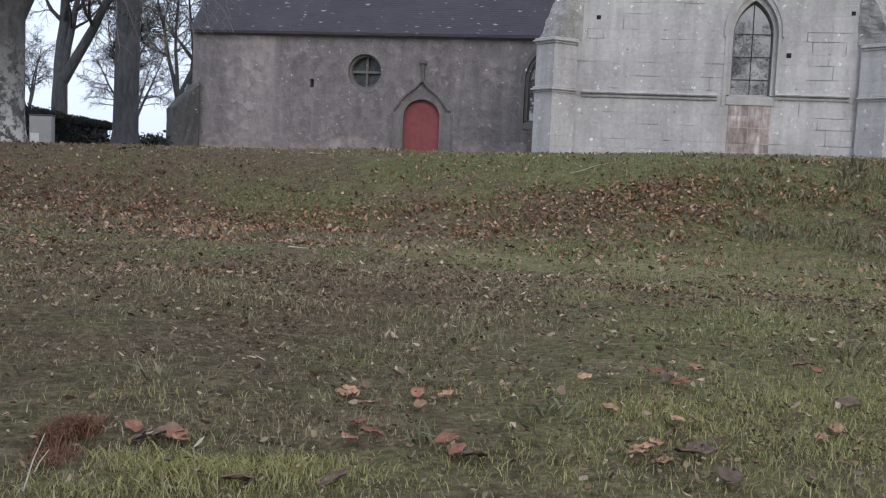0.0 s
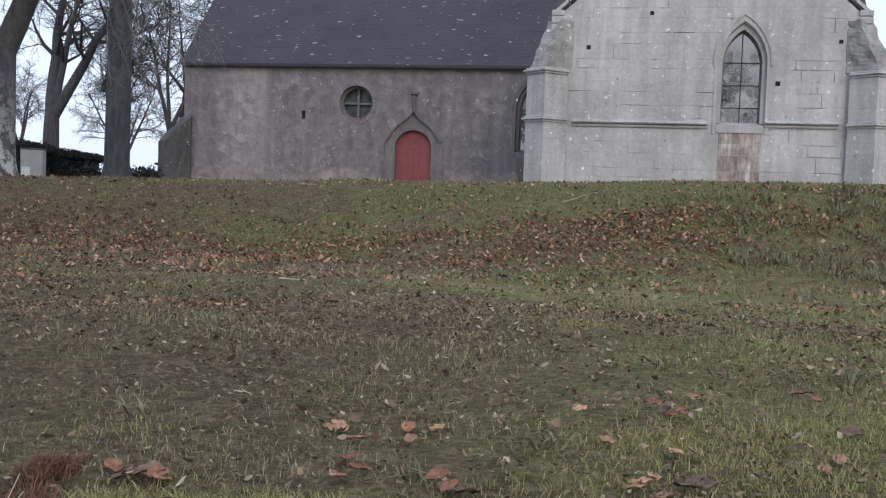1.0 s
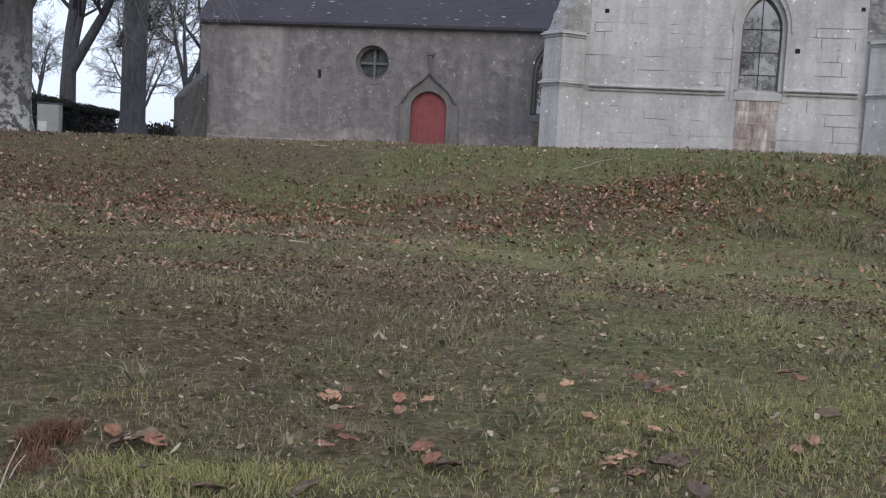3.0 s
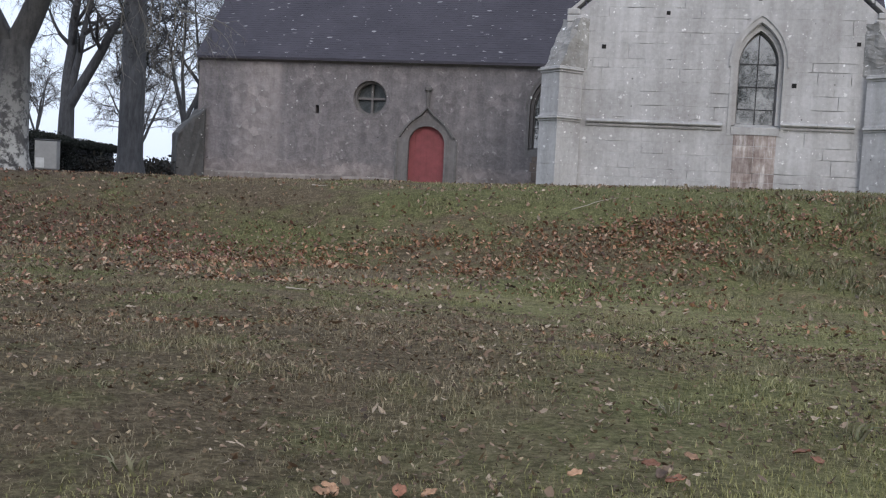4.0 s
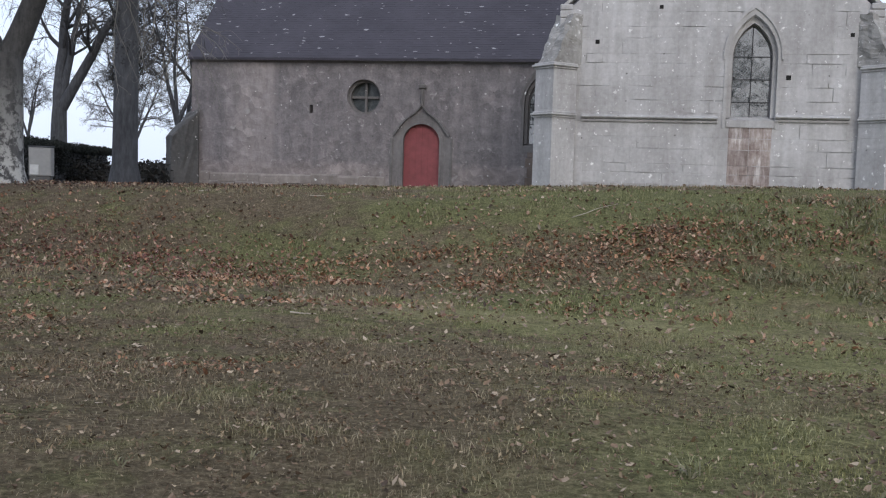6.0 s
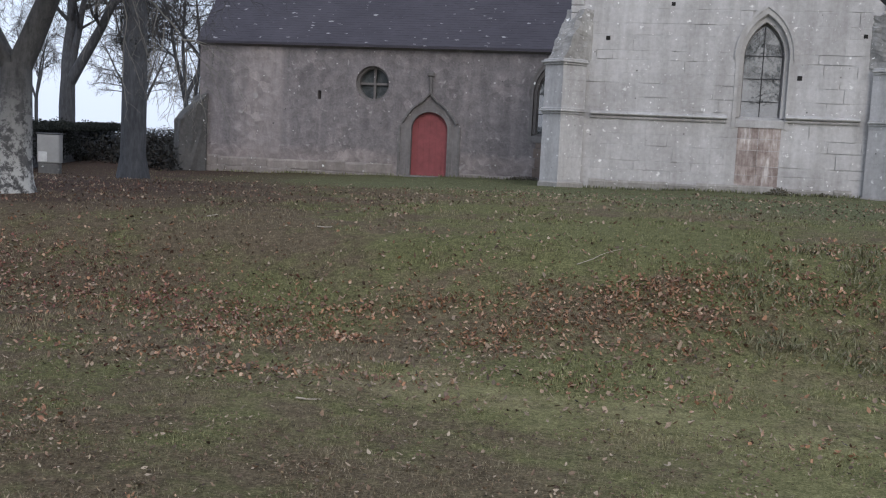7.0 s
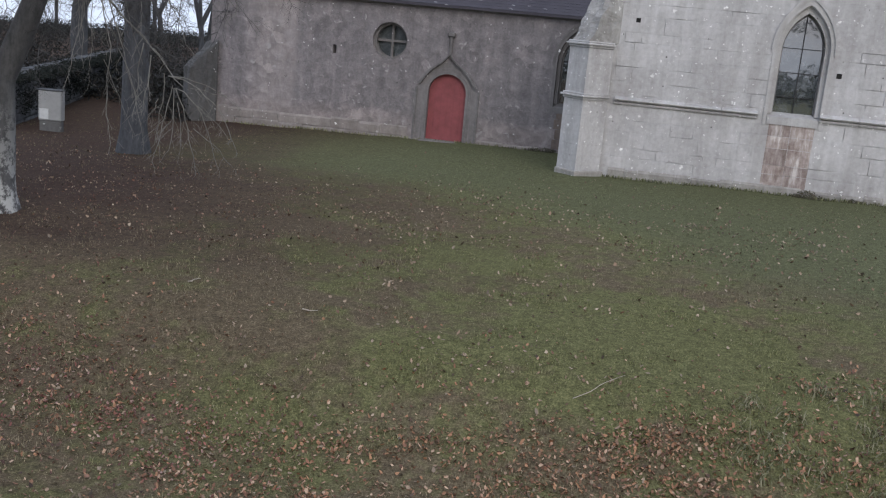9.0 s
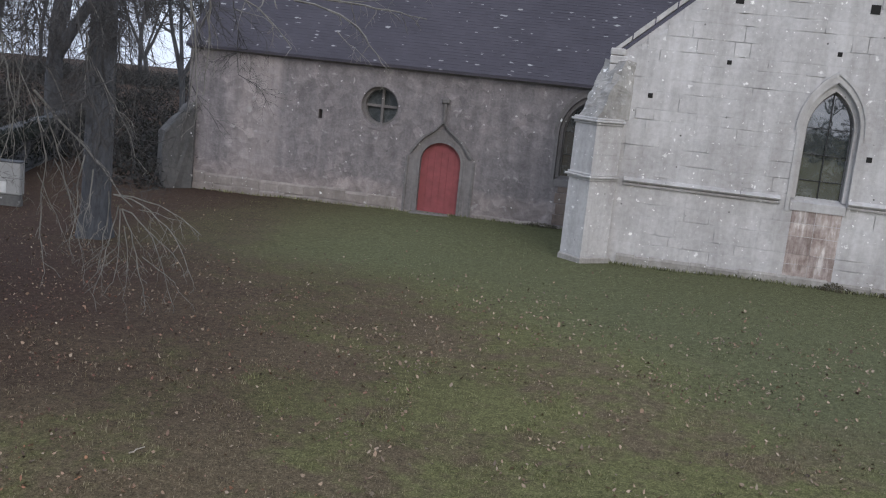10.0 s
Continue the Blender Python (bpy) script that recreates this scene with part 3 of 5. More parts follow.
def ogee(off, n=10):
    pts = []
    for i in range(n + 1):
        t = i / n
        x = (0.88 + off) * (1 - t)
        z = 1.70 + off * 0.3 + (0.62 + off * 0.2) * math.sin(min(1, t / 0.72) * math.pi / 2) + (0.34 + off * 0.4) * max(0, t - 0.5) ** 2 / 0.25
        pts.append((x, z))
    left = [(-x, z) for x, z in pts]
    return left + pts[-2::-1]


bm = bmesh.new()
band(bm, ogee(0.0), ogee(0.075), -0.12, 0.03)
part("hood_mould", bm, M_plinth, church, "ogee-shaped stone hood over the door")
bm = bmesh.new()
box(bm, -0.05, 0.05, -0.09, 0.02, 2.6, 3.2, 0.02)
box(bm, -0.12, 0.12, -0.12, 0.02, 3.2, 3.36, 0.04)
part("finial", bm, M_plinth, church)
for sx in (-1, 1):
    bm = bmesh.new()
    box(bm, sx * 1.0 - 0.04, sx * 1.0 + 0.04, -0.04, 0.03, -0.2, 1.62, 0.015)
    part("pilaster", bm, M_plinth, church)
bm = bmesh.new()
box(bm, -0.75, 0.75, -0.28, 0.3, -0.25, 0.0, 0.02)
part("door_step", bm, M_plinth, church)

# round window
bm = bmesh.new()
band(bm, circle(*OC, 0.57), circle(*OC, 0.70), -0.02, 0.12, True)
part("oculus_frame", bm, M_nave, church)
oc_win = new("round_window")
oc_win.parent = church
oc_win["label"] = "round window with a plain stone cross of tracery"
bm = bmesh.new()
prism(bm, circle(*OC, 0.62), 0.40, 0.42)
part("pane", bm, M_dullglass, oc_win)
bm = bmesh.new()
band(bm, circle(*OC, 0.49), circle(*OC, 0.615), 0.16, 0.36, True)
part("inner_ring", bm, M_plinth, oc_win)
bm = bmesh.new()
box(bm, OC[0] - 0.5, OC[0] + 0.5, 0.27, 0.34, OC[1] - 0.04, OC[1] + 0.04, 0.01)
part("bar", bm, M_plinth, oc_win)
bm = bmesh.new()
box(bm, OC[0] - 0.04, OC[0] + 0.04, 0.265, 0.345, OC[1] - 0.5, OC[1] + 0.5, 0.01)
part("bar", bm, M_plinth, oc_win)

# slit, with a near-black backing for the shade inside it
bm = bmesh.new()
box(bm, -3.9, -3.66, 0.45, 0.5, 2.3, 2.7)
part("slit_backing", bm, M_hole_shade, church)


# ---- pointed windows ----
def pointed_window(parent, cx, half, sill, spring, rise, y, rows, wall=M_dressed):
    win = new("pointed_window")
    win.parent = parent
    win["label"] = "tall pointed window with iron glazing bars"
    tall = spring - sill + 0.05
    levels = [sill] + [sill + tall * q for q in rows] + [sill + tall]
    for z0, z1 in zip(levels, levels[1:]):
        for x0, x1 in ((cx - half, cx), (cx, cx + half)):
            bm = bmesh.new()
            box(bm, x0, x1, y + 0.34, y + 0.355, z0, z1)
            part("pane", bm, M_glass, win)
    head = arch(cx, half, spring, spring, rise, 8, False)
    mid = len(head) // 2
    for side_pts in (head[:mid + 1] + [(cx, spring)], head[mid:] + [(cx, spring)]):
        bm = bmesh.new()
        prism(bm, side_pts, y + 0.345, y + 0.36)
        part("pane", bm, M_glass, win)
    for k, (h0, h1, yy, d) in enumerate(((half, half + 0.10, y + 0.10, 0.26), (half + 0.11, half + 0.20, y - 0.025, 0.12), (half + 0.20, half + 0.25, y - 0.06, 0.085))):
        bm = bmesh.new()
        foot = (sill, sill - 0.3, spring - 0.05)[k]
        band(bm, arch(cx, h0, foot, spring, rise * (h0 / half)), arch(cx, h1, foot, spring, rise * (h1 / half)), yy, yy + d)
        part("moulding", bm, wall, win)
    bm = bmesh.new()
    s = [(y - 0.03, sill - 0.26), (y - 0.03, sill - 0.07), (y + 0.34, sill + 0.03), (y + 0.34, sill - 0.26)]
    a = [bm.verts.new((cx - half - 0.1, q, z)) for q, z in s]
    b = [bm.verts.new((cx + half + 0.1, q, z)) for q, z in s]
    bm.faces.new(a)
    bm.faces.new(b[::-1])
    for i in range(4):
        bm.faces.new((a[i], b[i], b[(i + 1) % 4], a[(i + 1) % 4]))
    part("sill", bm, wall, win)
    # iron bars
    bm = bmesh.new()
    box(bm, cx - 0.01, cx + 0.01, y + 0.30, y + 0.335, sill, spring + rise * 0.92)
    part("upright_bar", bm, M_iron, win)
    bm = bmesh.new()
    band(bm, arch(cx, half - 0.035, sill, spring, rise * (half - 0.035) / half), arch(cx, half - 0.004, sill, spring, rise * (half - 0.004) / half), y + 0.27, y + 0.335)
    part("inner_frame", bm, M_plinth, win, "narrow dark frame round the glass")
    for z in levels[1:]:
        bm = bmesh.new()
        box(bm, cx - half, cx + half, y + 0.295, y + 0.33, z - 0.01, z + 0.01)
        part("cross_bar", bm, M_iron, win)
    return win


pointed_window(church, NW["cx"], NW["half"], NW["sill"], NW["spring"], NW["rise"], 0.0, (0.5,), wall=M_plinth)
bm = bmesh.new()
box(bm, NW["cx"] - 0.05, NW["cx"] + 0.05, 0.18, 0.33, 1.5, 3.5, 0.02)
part("mullion", bm, M_plinth, church)

# dark sheet behind the windows, its colour standing in for the unlit room
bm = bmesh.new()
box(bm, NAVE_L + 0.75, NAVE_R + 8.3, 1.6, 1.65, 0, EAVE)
part("dark_backing_sheet", bm, M_unlit, church)

# nave corner buttress, low and worn
bm = bmesh.new()
flat_prism(bm, [(-0.34, 0.1), (-0.34, -0.85), (0.34, -0.85), (0.34, 0.1)], -0.6, 1.5)
for v in bm.verts:
    if v.co.z > 1 and v.co.y > 0:
        v.co.z = 2.45
bmesh.ops.bevel(bm, geom=list(bm.edges), offset=0.05, segments=1, affect='EDGES')
bmesh.ops.subdivide_edges(bm, edges=list(bm.edges), cuts=4, use_grid_fill=True)
for v in bm.verts:
    if v.co.y < 0.05:
        q = v.co * 3.5
        v.co += Vector((noise.noise((q.x, q.y, q.z)), noise.noise((q.x + 9, q.y, q.z)), noise.noise((q.x, q.y + 5, q.z)))) * 0.09
bu = part("corner_buttress", bm, M_dark_stone, church, "low dark diagonal corner buttress")
bu.matrix_local = pose(NAVE_L + 0.05, 0.05, 0, 0, 0, -45)

# ---- chapel: transept with its gable ----
TY, TX0, TX1 = -4.69, 4.95, 12.77
KNEE = 4.93
GX, APEX = (TX0 + TX1) / 2, 4.93 + (12.77 - 4.78) / 2 * 0.9
W = dict(cx=9.8, half=0.505, sill=2.17, spring=3.72, rise=0.9)
core_y = TY + 0.035
t_outline = [(TX0, -0.6), (TX1, -0.6), (TX1, KNEE), (GX, APEX - 0.12), (TX0, KNEE)]
t_hole = arch(W["cx"], W["half"] + 0.1, W["sill"] - 0.05, W["spring"], W["rise"] * 1.18)
gable = wall_with_holes("transept_gable", t_outline, [t_hole], core_y, core_y + 0.7, M_mortar, church)
gable["label"] = "pale granite gable wall of squared blocks"
bm = bmesh.new()
box(bm, TX0, TX0 + 0.7, core_y + 0.7, 0.0, -0.6, KNEE)
part("transept_side_wall", bm, M_dressed, church)
bm = bmesh.new()
box(bm, TX1 - 0.7, TX1, core_y + 0.7, 0.0, -0.6, KNEE)
part("transept_side_wall", bm, M_dressed, church)
# second dark sheet behind the gable window, again for the unlit room
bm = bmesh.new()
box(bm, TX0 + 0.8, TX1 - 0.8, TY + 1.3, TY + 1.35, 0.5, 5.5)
part("dark_backing_sheet", bm, M_unlit, church)
pointed_window(church, W["cx"], W["half"], W["sill"], W["spring"], W["rise"], TY, (0.26, 0.63))

# transept roof
bm = bmesh.new()
hw = (TX1 - TX0) / 2 + 0.1
for s in (-1, 1):
    pts = [(GX + s * hw, KNEE - 0.05), (GX, APEX - 0.16), (GX, APEX - 0.24), (GX + s * hw, KNEE - 0.14)]
    prism(bm, pts, core_y + 0.3, RIDGE_Y)
part("transept_roof", bm, M_slate, church)

# coping with kneelers
for s in (-1, 1):
    bm = bmesh.new()
    x0, z0 = GX + s * (hw + 0.08), KNEE - 0.02
    n = 9
    for i in range(n):
        t0, t1 = i / n + 0.004, (i + 1) / n - 0.004
        p0 = (x0 + (GX - x0) * t0, z0 + (APEX - z0) * t0)
        p1 = (x0 + (GX - x0) * t1, z0 + (APEX - z0) * t1)
        up = 0.11 + 0.03 * math.sin(7.3 * i)
        prism(bm, [p0, p1, (p1[0], p1[1] + up), (p0[0], p0[1] + up)], core_y - 0.07, core_y + 0.45)
    part("coping", bm, M_dressed, church)
    xk = GX + s * (hw + 0.08)
    for wide, z0, z1 in ((0.46, KNEE - 0.42, KNEE - 0.2), (0.4, KNEE - 0.19, KNEE + 0.0), (0.34, KNEE + 0.005, KNEE + 0.17)):
        bm = bmesh.new()
        box(bm, min(xk, xk - s * wide), max(xk, xk - s * wide), core_y - 0.09, core_y + 0.3, z0, z1, 0.025)
        part("kneeler", bm, M_dressed, church)

# square putlog holes as raised near-black boxes, the holes' shade in the colour
for x, z, r in ((5.79, 4.11, 0.055), (10.70, 3.21, 0.06), (7.45, 6.40, 0.09), (10.29, 6.43, 0.10), (7.42, 5.02, 0.05), (9.72, 5.42, 0.05), (12.2, 4.3, 0.05)):
    bm = bmesh.new()
    box(bm, x - r, x + r, TY - 0.012, TY + 0.03, z - r, z + r)
    part("putlog_hole", bm, M_hole_shade, church)


# string courses
def course(x0, x1, z, y, parent, name="string_course"):
    n = max(1, round((x1 - x0) / 0.95))
    for i in range(n):
        a, b = x0 + (x1 - x0) * i / n, x0 + (x1 - x0) * (i + 1) / n - 0.012
        bm = bmesh.new()
        pr = [(y + 0.03, z - 0.1), (y - 0.045, z - 0.095), (y - 0.065, z - 0.06), (y - 0.05, z - 0.035), (y - 0.02, z - 0.025), (y - 0.02, z - 0.012), (y - 0.12, z), (y - 0.14, z + 0.03), (y - 0.12, z + 0.05), (y + 0.03, z + 0.11)]
        va = [bm.verts.new((a, q, w)) for q, w in pr]
        vb = [bm.verts.new((b, q, w)) for q, w in pr]
        bm.faces.new(va)
        bm.faces.new(vb[::-1])
        for k in range(10):
            bm.faces.new((va[k], vb[k], vb[(k + 1) % 10], va[(k + 1) % 10]))
        part(name, bm, M_dressed, parent)


course(5.45, 8.98, 2.1, TY, church)
course(10.42, 12.25, 2.16, TY, church)


# diagonal corner buttresses
def diagonal_buttress(cx, turn):
    w, L = 0.375, 0.70
    ob = new("diagonal_buttress")
    ob.parent = church
    ob["label"] = "diagonal corner buttress with a moulded cap"
    ob.matrix_local = pose(cx, TY + 0.04, 0, 0, 0, turn)
    rng = random.Random(int(cx * 10))
    z, k = -0.3, 0
    while z < 3.35:
        h = min(rng.choice((0.28, 0.33, 0.38)), 3.4 - z)
        bm = bmesh.new()
        box(bm, -w, w, -L, 0.1, z + 0.001, z + h - 0.001, 0.002)
        part("block", bm, M_ashlar, ob)
        z += h
    bm = bmesh.new()
    flat_prism(bm, [(-w - 0.03, 0.2), (-w - 0.03, -L - 0.03), (w + 0.03, -L - 0.03), (w + 0.03, 0.2)], -0.6, 0.26)
    bmesh.ops.bevel(bm, geom=[e for e in bm.edges if all(v.co.z > 0 for v in e.verts)], offset=0.028, segments=1, affect='EDGES')
    part("plinth", bm, M_base, ob)
    for zc in (2.12, 3.40):
        for e, zz, t in ((0.085, zc, 0.05), (0.035, zc - 0.06, 0.06), (0.04, zc + 0.05, 0.05)):
            bm = bmesh.new()
            box(bm, -w - e, w + e, -L - e, 0.1, zz, zz + t, 0.012)
            part("moulding", bm, M_dressed, ob)
    # weathered slopes above the cap
    for k in range(4):
        z0, y0 = 3.5 + 0.33 * k, -L + 0.04 + 0.16 * k
        bm = bmesh.new()
        s = [(y0, z0), (y0 + 0.14, z0 + 0.33), (0.3, z0 + 0.33), (0.3, z0)]
        a = [bm.verts.new((-w + 0.04, q, z)) for q, z in s]
        b = [bm.verts.new((w - 0.04, q, z)) for q, z in s]
        bm.faces.new(a)
        bm.faces.new(b[::-1])
        for i in range(4):
            bm.faces.new((a[i], b[i], b[(i + 1) % 4], a[(i + 1) % 4]))
        bmesh.ops.subdivide_edges(bm, edges=list(bm.edges), cuts=3, use_grid_fill=True)
        for v in bm.verts:
            if v.co.y < 0.2:
                q = v.co * 4.5
                v.co += Vector((noise.noise((q.x, q.y, q.z + cx)), noise.noise((q.x + 9, q.y, q.z)), noise.noise((q.x, q.y + 5, q.z)))) * 0.075
        part("weathering", bm, M_weather, ob)
    return ob


diagonal_buttress(TX0, -45)
diagonal_buttress(TX1, 45)


# ---- squared blocks of the transept gable ----
def opening_half(z):
    """Half width of the transept window's surround at a height."""
    h = W["half"] + 0.14
    if z < W["sill"] - 0.16:
        return 0.0
    if z <= W["spring"]:
        return h
    rise = W["rise"] * h / W["half"]
    r = (h * h + rise * rise) / (2 * h)
    dz = z - W["spring"]
    if dz >= rise:
        return 0.0
    return max(0.0, h - r + math.sqrt(r * r - dz * dz))


def block_mesh(w, h, bevel=0.003):
    bm = bmesh.new()
    box(bm, -w / 2, w / 2, 0, 0.1, -h / 2, h / 2)
    es = [e for e in bm.edges if all(v.co.y < 0.01 for v in e.verts)]
    bmesh.ops.bevel(bm, geom=es, offset=bevel, segments=1, affect='EDGES')
    me = bpy.data.meshes.new("block")
    bm.to_mesh(me)
    bm.free()
    return me


def build_pointing():
    """Lime pointing, flush with the blocks in places and washed out of the joints in others."""
    verts, faces = [], []
    nx, nz, x_step, z_step = 104, 118, (TX1 - TX0 - 0.1) / 104, 0.075
    pitch = (APEX - 0.12 - KNEE) / ((TX1 - TX0) / 2)
    for j in range(nz + 1):
        for i in range(nx + 1):
            x, z = TX0 + 0.05 + i * x_step, -0.3 + j * z_step
            worn = noise.noise((x * 1.9, 3.3, z * 1.9)) + 0.5 * noise.noise((x * 5.5, 8.1, z * 5.5))
            verts.append((x, TY + 0.001 + 0.3 * min(0.2, max(0.0, worn - 0.25)), z))
    w = nx + 1
    for j in range(nz):
        for i in range(nx):
            ids = (j * w + i, j * w + i + 1, (j + 1) * w + i + 1, (j + 1) * w + i)
            ok = True
            for k in ids:
                x, _, z = verts[k]
                if z > KNEE + pitch * min(x - TX0, TX1 - x) - 0.1 or abs(x - W["cx"]) < opening_half(z) or abs(x - W["cx"]) < opening_half(z - 0.08):
                    ok = False
            if ok:
                faces.append(ids)
    raw("pointing", verts, faces, M_mortar, gable, "lime mortar washed out in places", True)


def build_blocks():
    build_pointing()
    rng = random.Random(11)
    cache = {}

    def put(x0, x1, z0, z1, material):
        gap = 0.007 if material is M_rust else 0.016
        w, h = round(x1 - x0, 2) - gap, round(z1 - z0, 2) - gap
        if w < 0.07:
            return
        key = (w, h, material.name)
        if key not in cache:
            cache[key] = block_mesh(w, h)
            cache[key].materials.append(material)
        ob = new("block", cache[key])
        ob.parent = gable
        ob.matrix_local = pose((x0 + x1) / 2, TY - rng.uniform(0.0, 0.003), (z0 + z1) / 2, rng.uniform(-0.1, 0.1), rng.uniform(-0.3, 0.3), rng.uniform(-0.1, 0.1))

    z = -0.3
    heights = [0.36, 0.27, 0.34, 0.24, 0.41, 0.30, 0.38, 0.26, 0.33]
    k = 0
    while z < APEX - 0.3:
        h = heights[k % 9]
        k += 1
        z1 = z + h
        side = (z1 - KNEE) / ((APEX - 0.12 - KNEE) / ((TX1 - TX0) / 2)) if z1 > KNEE else 0.0
        left, right = TX0 + max(0.0, side), TX1 - max(0.0, side)
        gap = max(opening_half(z + 0.02), opening_half(z1 - 0.12)) if z1 > W["sill"] - 0.16 else 0.0
        spans = [(left, W["cx"] - gap), (W["cx"] + gap, right)] if gap > 0 else [(left, right)]
        if z > 0.25 and z1 < W["sill"] - 0.05:
            spans = [(left, 9.27), (9.27, 9.8), (9.8, 10.36), (10.36, right)]
        for a, b in spans:
            x = a
            while x < b - 0.01:
                w = rng.choice((0.34, 0.42, 0.56, 0.68, 0.82, 0.96, 1.14))
                if b - (x + w) < 0.25:
                    w = b - x
                xm, zm = x + w / 2, z + h / 2
                stained = 9.27 < xm < 10.36 and 0.3 < zm < 2.1
                if stained and w > 0.6:
                    put(x, x + w / 2, z, z1, M_rust)
                    put(x + w / 2, x + w, z, z1, M_rust)
                else:
                    put(x, x + w, z, z1, M_rust if stained else M_ashlar)
                x += w
        z = z1


# projecting plinth under the gable
def plinth_row(parent, x0, x1, y, z0, z1, material, seed, proud=0.06):
    rng = random.Random(seed)
    x = x0
    while x < x1 - 0.1:
        w = min(rng.uniform(0.28, 0.95), x1 - x)
        bm = bmesh.new()
        zt = z1 + rng.uniform(-0.03, 0.03)
        out = proud * rng.uniform(0.75, 1.15)
        pr = [(y - out, z0), (y - out * rng.uniform(0.85, 1.0), zt - rng.uniform(0.03, 0.08)), (y - 0.004, zt), (y + 0.08, zt), (y + 0.08, z0)]
        a = [bm.verts.new((x + 0.006, q, z)) for q, z in pr]
        b = [bm.verts.new((x + w - 0.006, q, z)) for q, z in pr]
        bm.faces.new(a)
        bm.faces.new(b[::-1])
        for i in range(5):
            bm.faces.new((a[i], b[i], b[(i + 1) % 5], a[(i + 1) % 5]))
        part("plinth_block", bm, material, parent)
        x += w


plinth_row(gable, 5.5, 12.2, TY, -0.2, 0.38, M_base, 3)
plinth_row(nave_wall, NAVE_L, -0.85, 0.0, -0.5, 0.02, M_foot, 4, 0.09)
plinth_row(nave_wall, NAVE_L, -1.1, 0.0, 0.02, 0.34, M_foot, 5, 0.05)
plinth_row(nave_wall, 1.1, NAVE_R - 0.2, 0.0, -0.4, 0.12, M_foot, 6, 0.09)


# stained masonry below the side window
for row in range(4):
    for col in range(2):
        bm = bmesh.new()
        x0 = 3.42 + 0.5 * col + 0.06 * (row % 2)
        box(bm, x0, x0 + 0.48, -0.014, 0.05, 0.14 + 0.31 * row, 0.435 + 0.31 * row, 0.008)
        part("block", bm, M_stained, nave_wall)


# ---- trees ----
def tube(verts, faces, pts, radii, n=6):
    """Adds a tapering tube along points."""
    k0 = len(verts)
    m = len(pts)
    ref = Vector((0.31, 0.9, 0.27))
    for i in range(m):
        d = (pts[min(i + 1, m - 1)] - pts[max(i - 1, 0)]).normalized()
        u = d.cross(ref)
        u = u.normalized() if u.length > 1e-3 else Vector((1, 0, 0))
        v = d.cross(u)
        for j in range(n):
            a = 2 * math.pi * j / n
            verts.append(pts[i] + (u * math.cos(a) + v * math.sin(a)) * radii[i])
    for i in range(m - 1):
        for j in range(n):
            l = (j + 1) % n
            faces.append((k0 + i * n + j, k0 + i * n + l, k0 + (i + 1) * n + l, k0 + (i + 1) * n + j))


def bend(rng, p, d, length, steps, wander, droop):
    """Points of a wandering limb."""
    pts = [p.copy()]
    d = d.normalized()
    for i in range(steps):
        d = (d + Vector((rng.gauss(0, wander), rng.gauss(0, wander), rng.gauss(0, wander) + droop))).normalized()
        p = p + d * length / steps
        pts.append(p.copy())
    return pts


def spray(rng, verts, faces, p, d, length, radius, level, droop):
    """A twig and its side twigs, down to fine ends."""
    steps = 4 if level > 0 else 3
    pts = bend(rng, p, d, length, steps, 0.16, droop)
    tube(verts, faces, pts, [radius * (1 - 0.75 * i / steps) for i in range(steps + 1)], 3 if level < 2 else 4)
    if level == 0:
        return
    for i in range(1, steps + 1):
        for _ in range(2 if level > 1 else rng.choice((1, 2))):
            e = (pts[i] - pts[i - 1]).normalized()
            s = Vector((rng.gauss(0, 1), rng.gauss(0, 1), rng.gauss(0, 0.7)))
            s = (s - e * s.dot(e)).normalized()
            spray(rng, verts, faces, pts[i], e * 0.75 + s * 0.65, length * rng.uniform(0.35, 0.6), radius * 0.5, level - 1, droop)


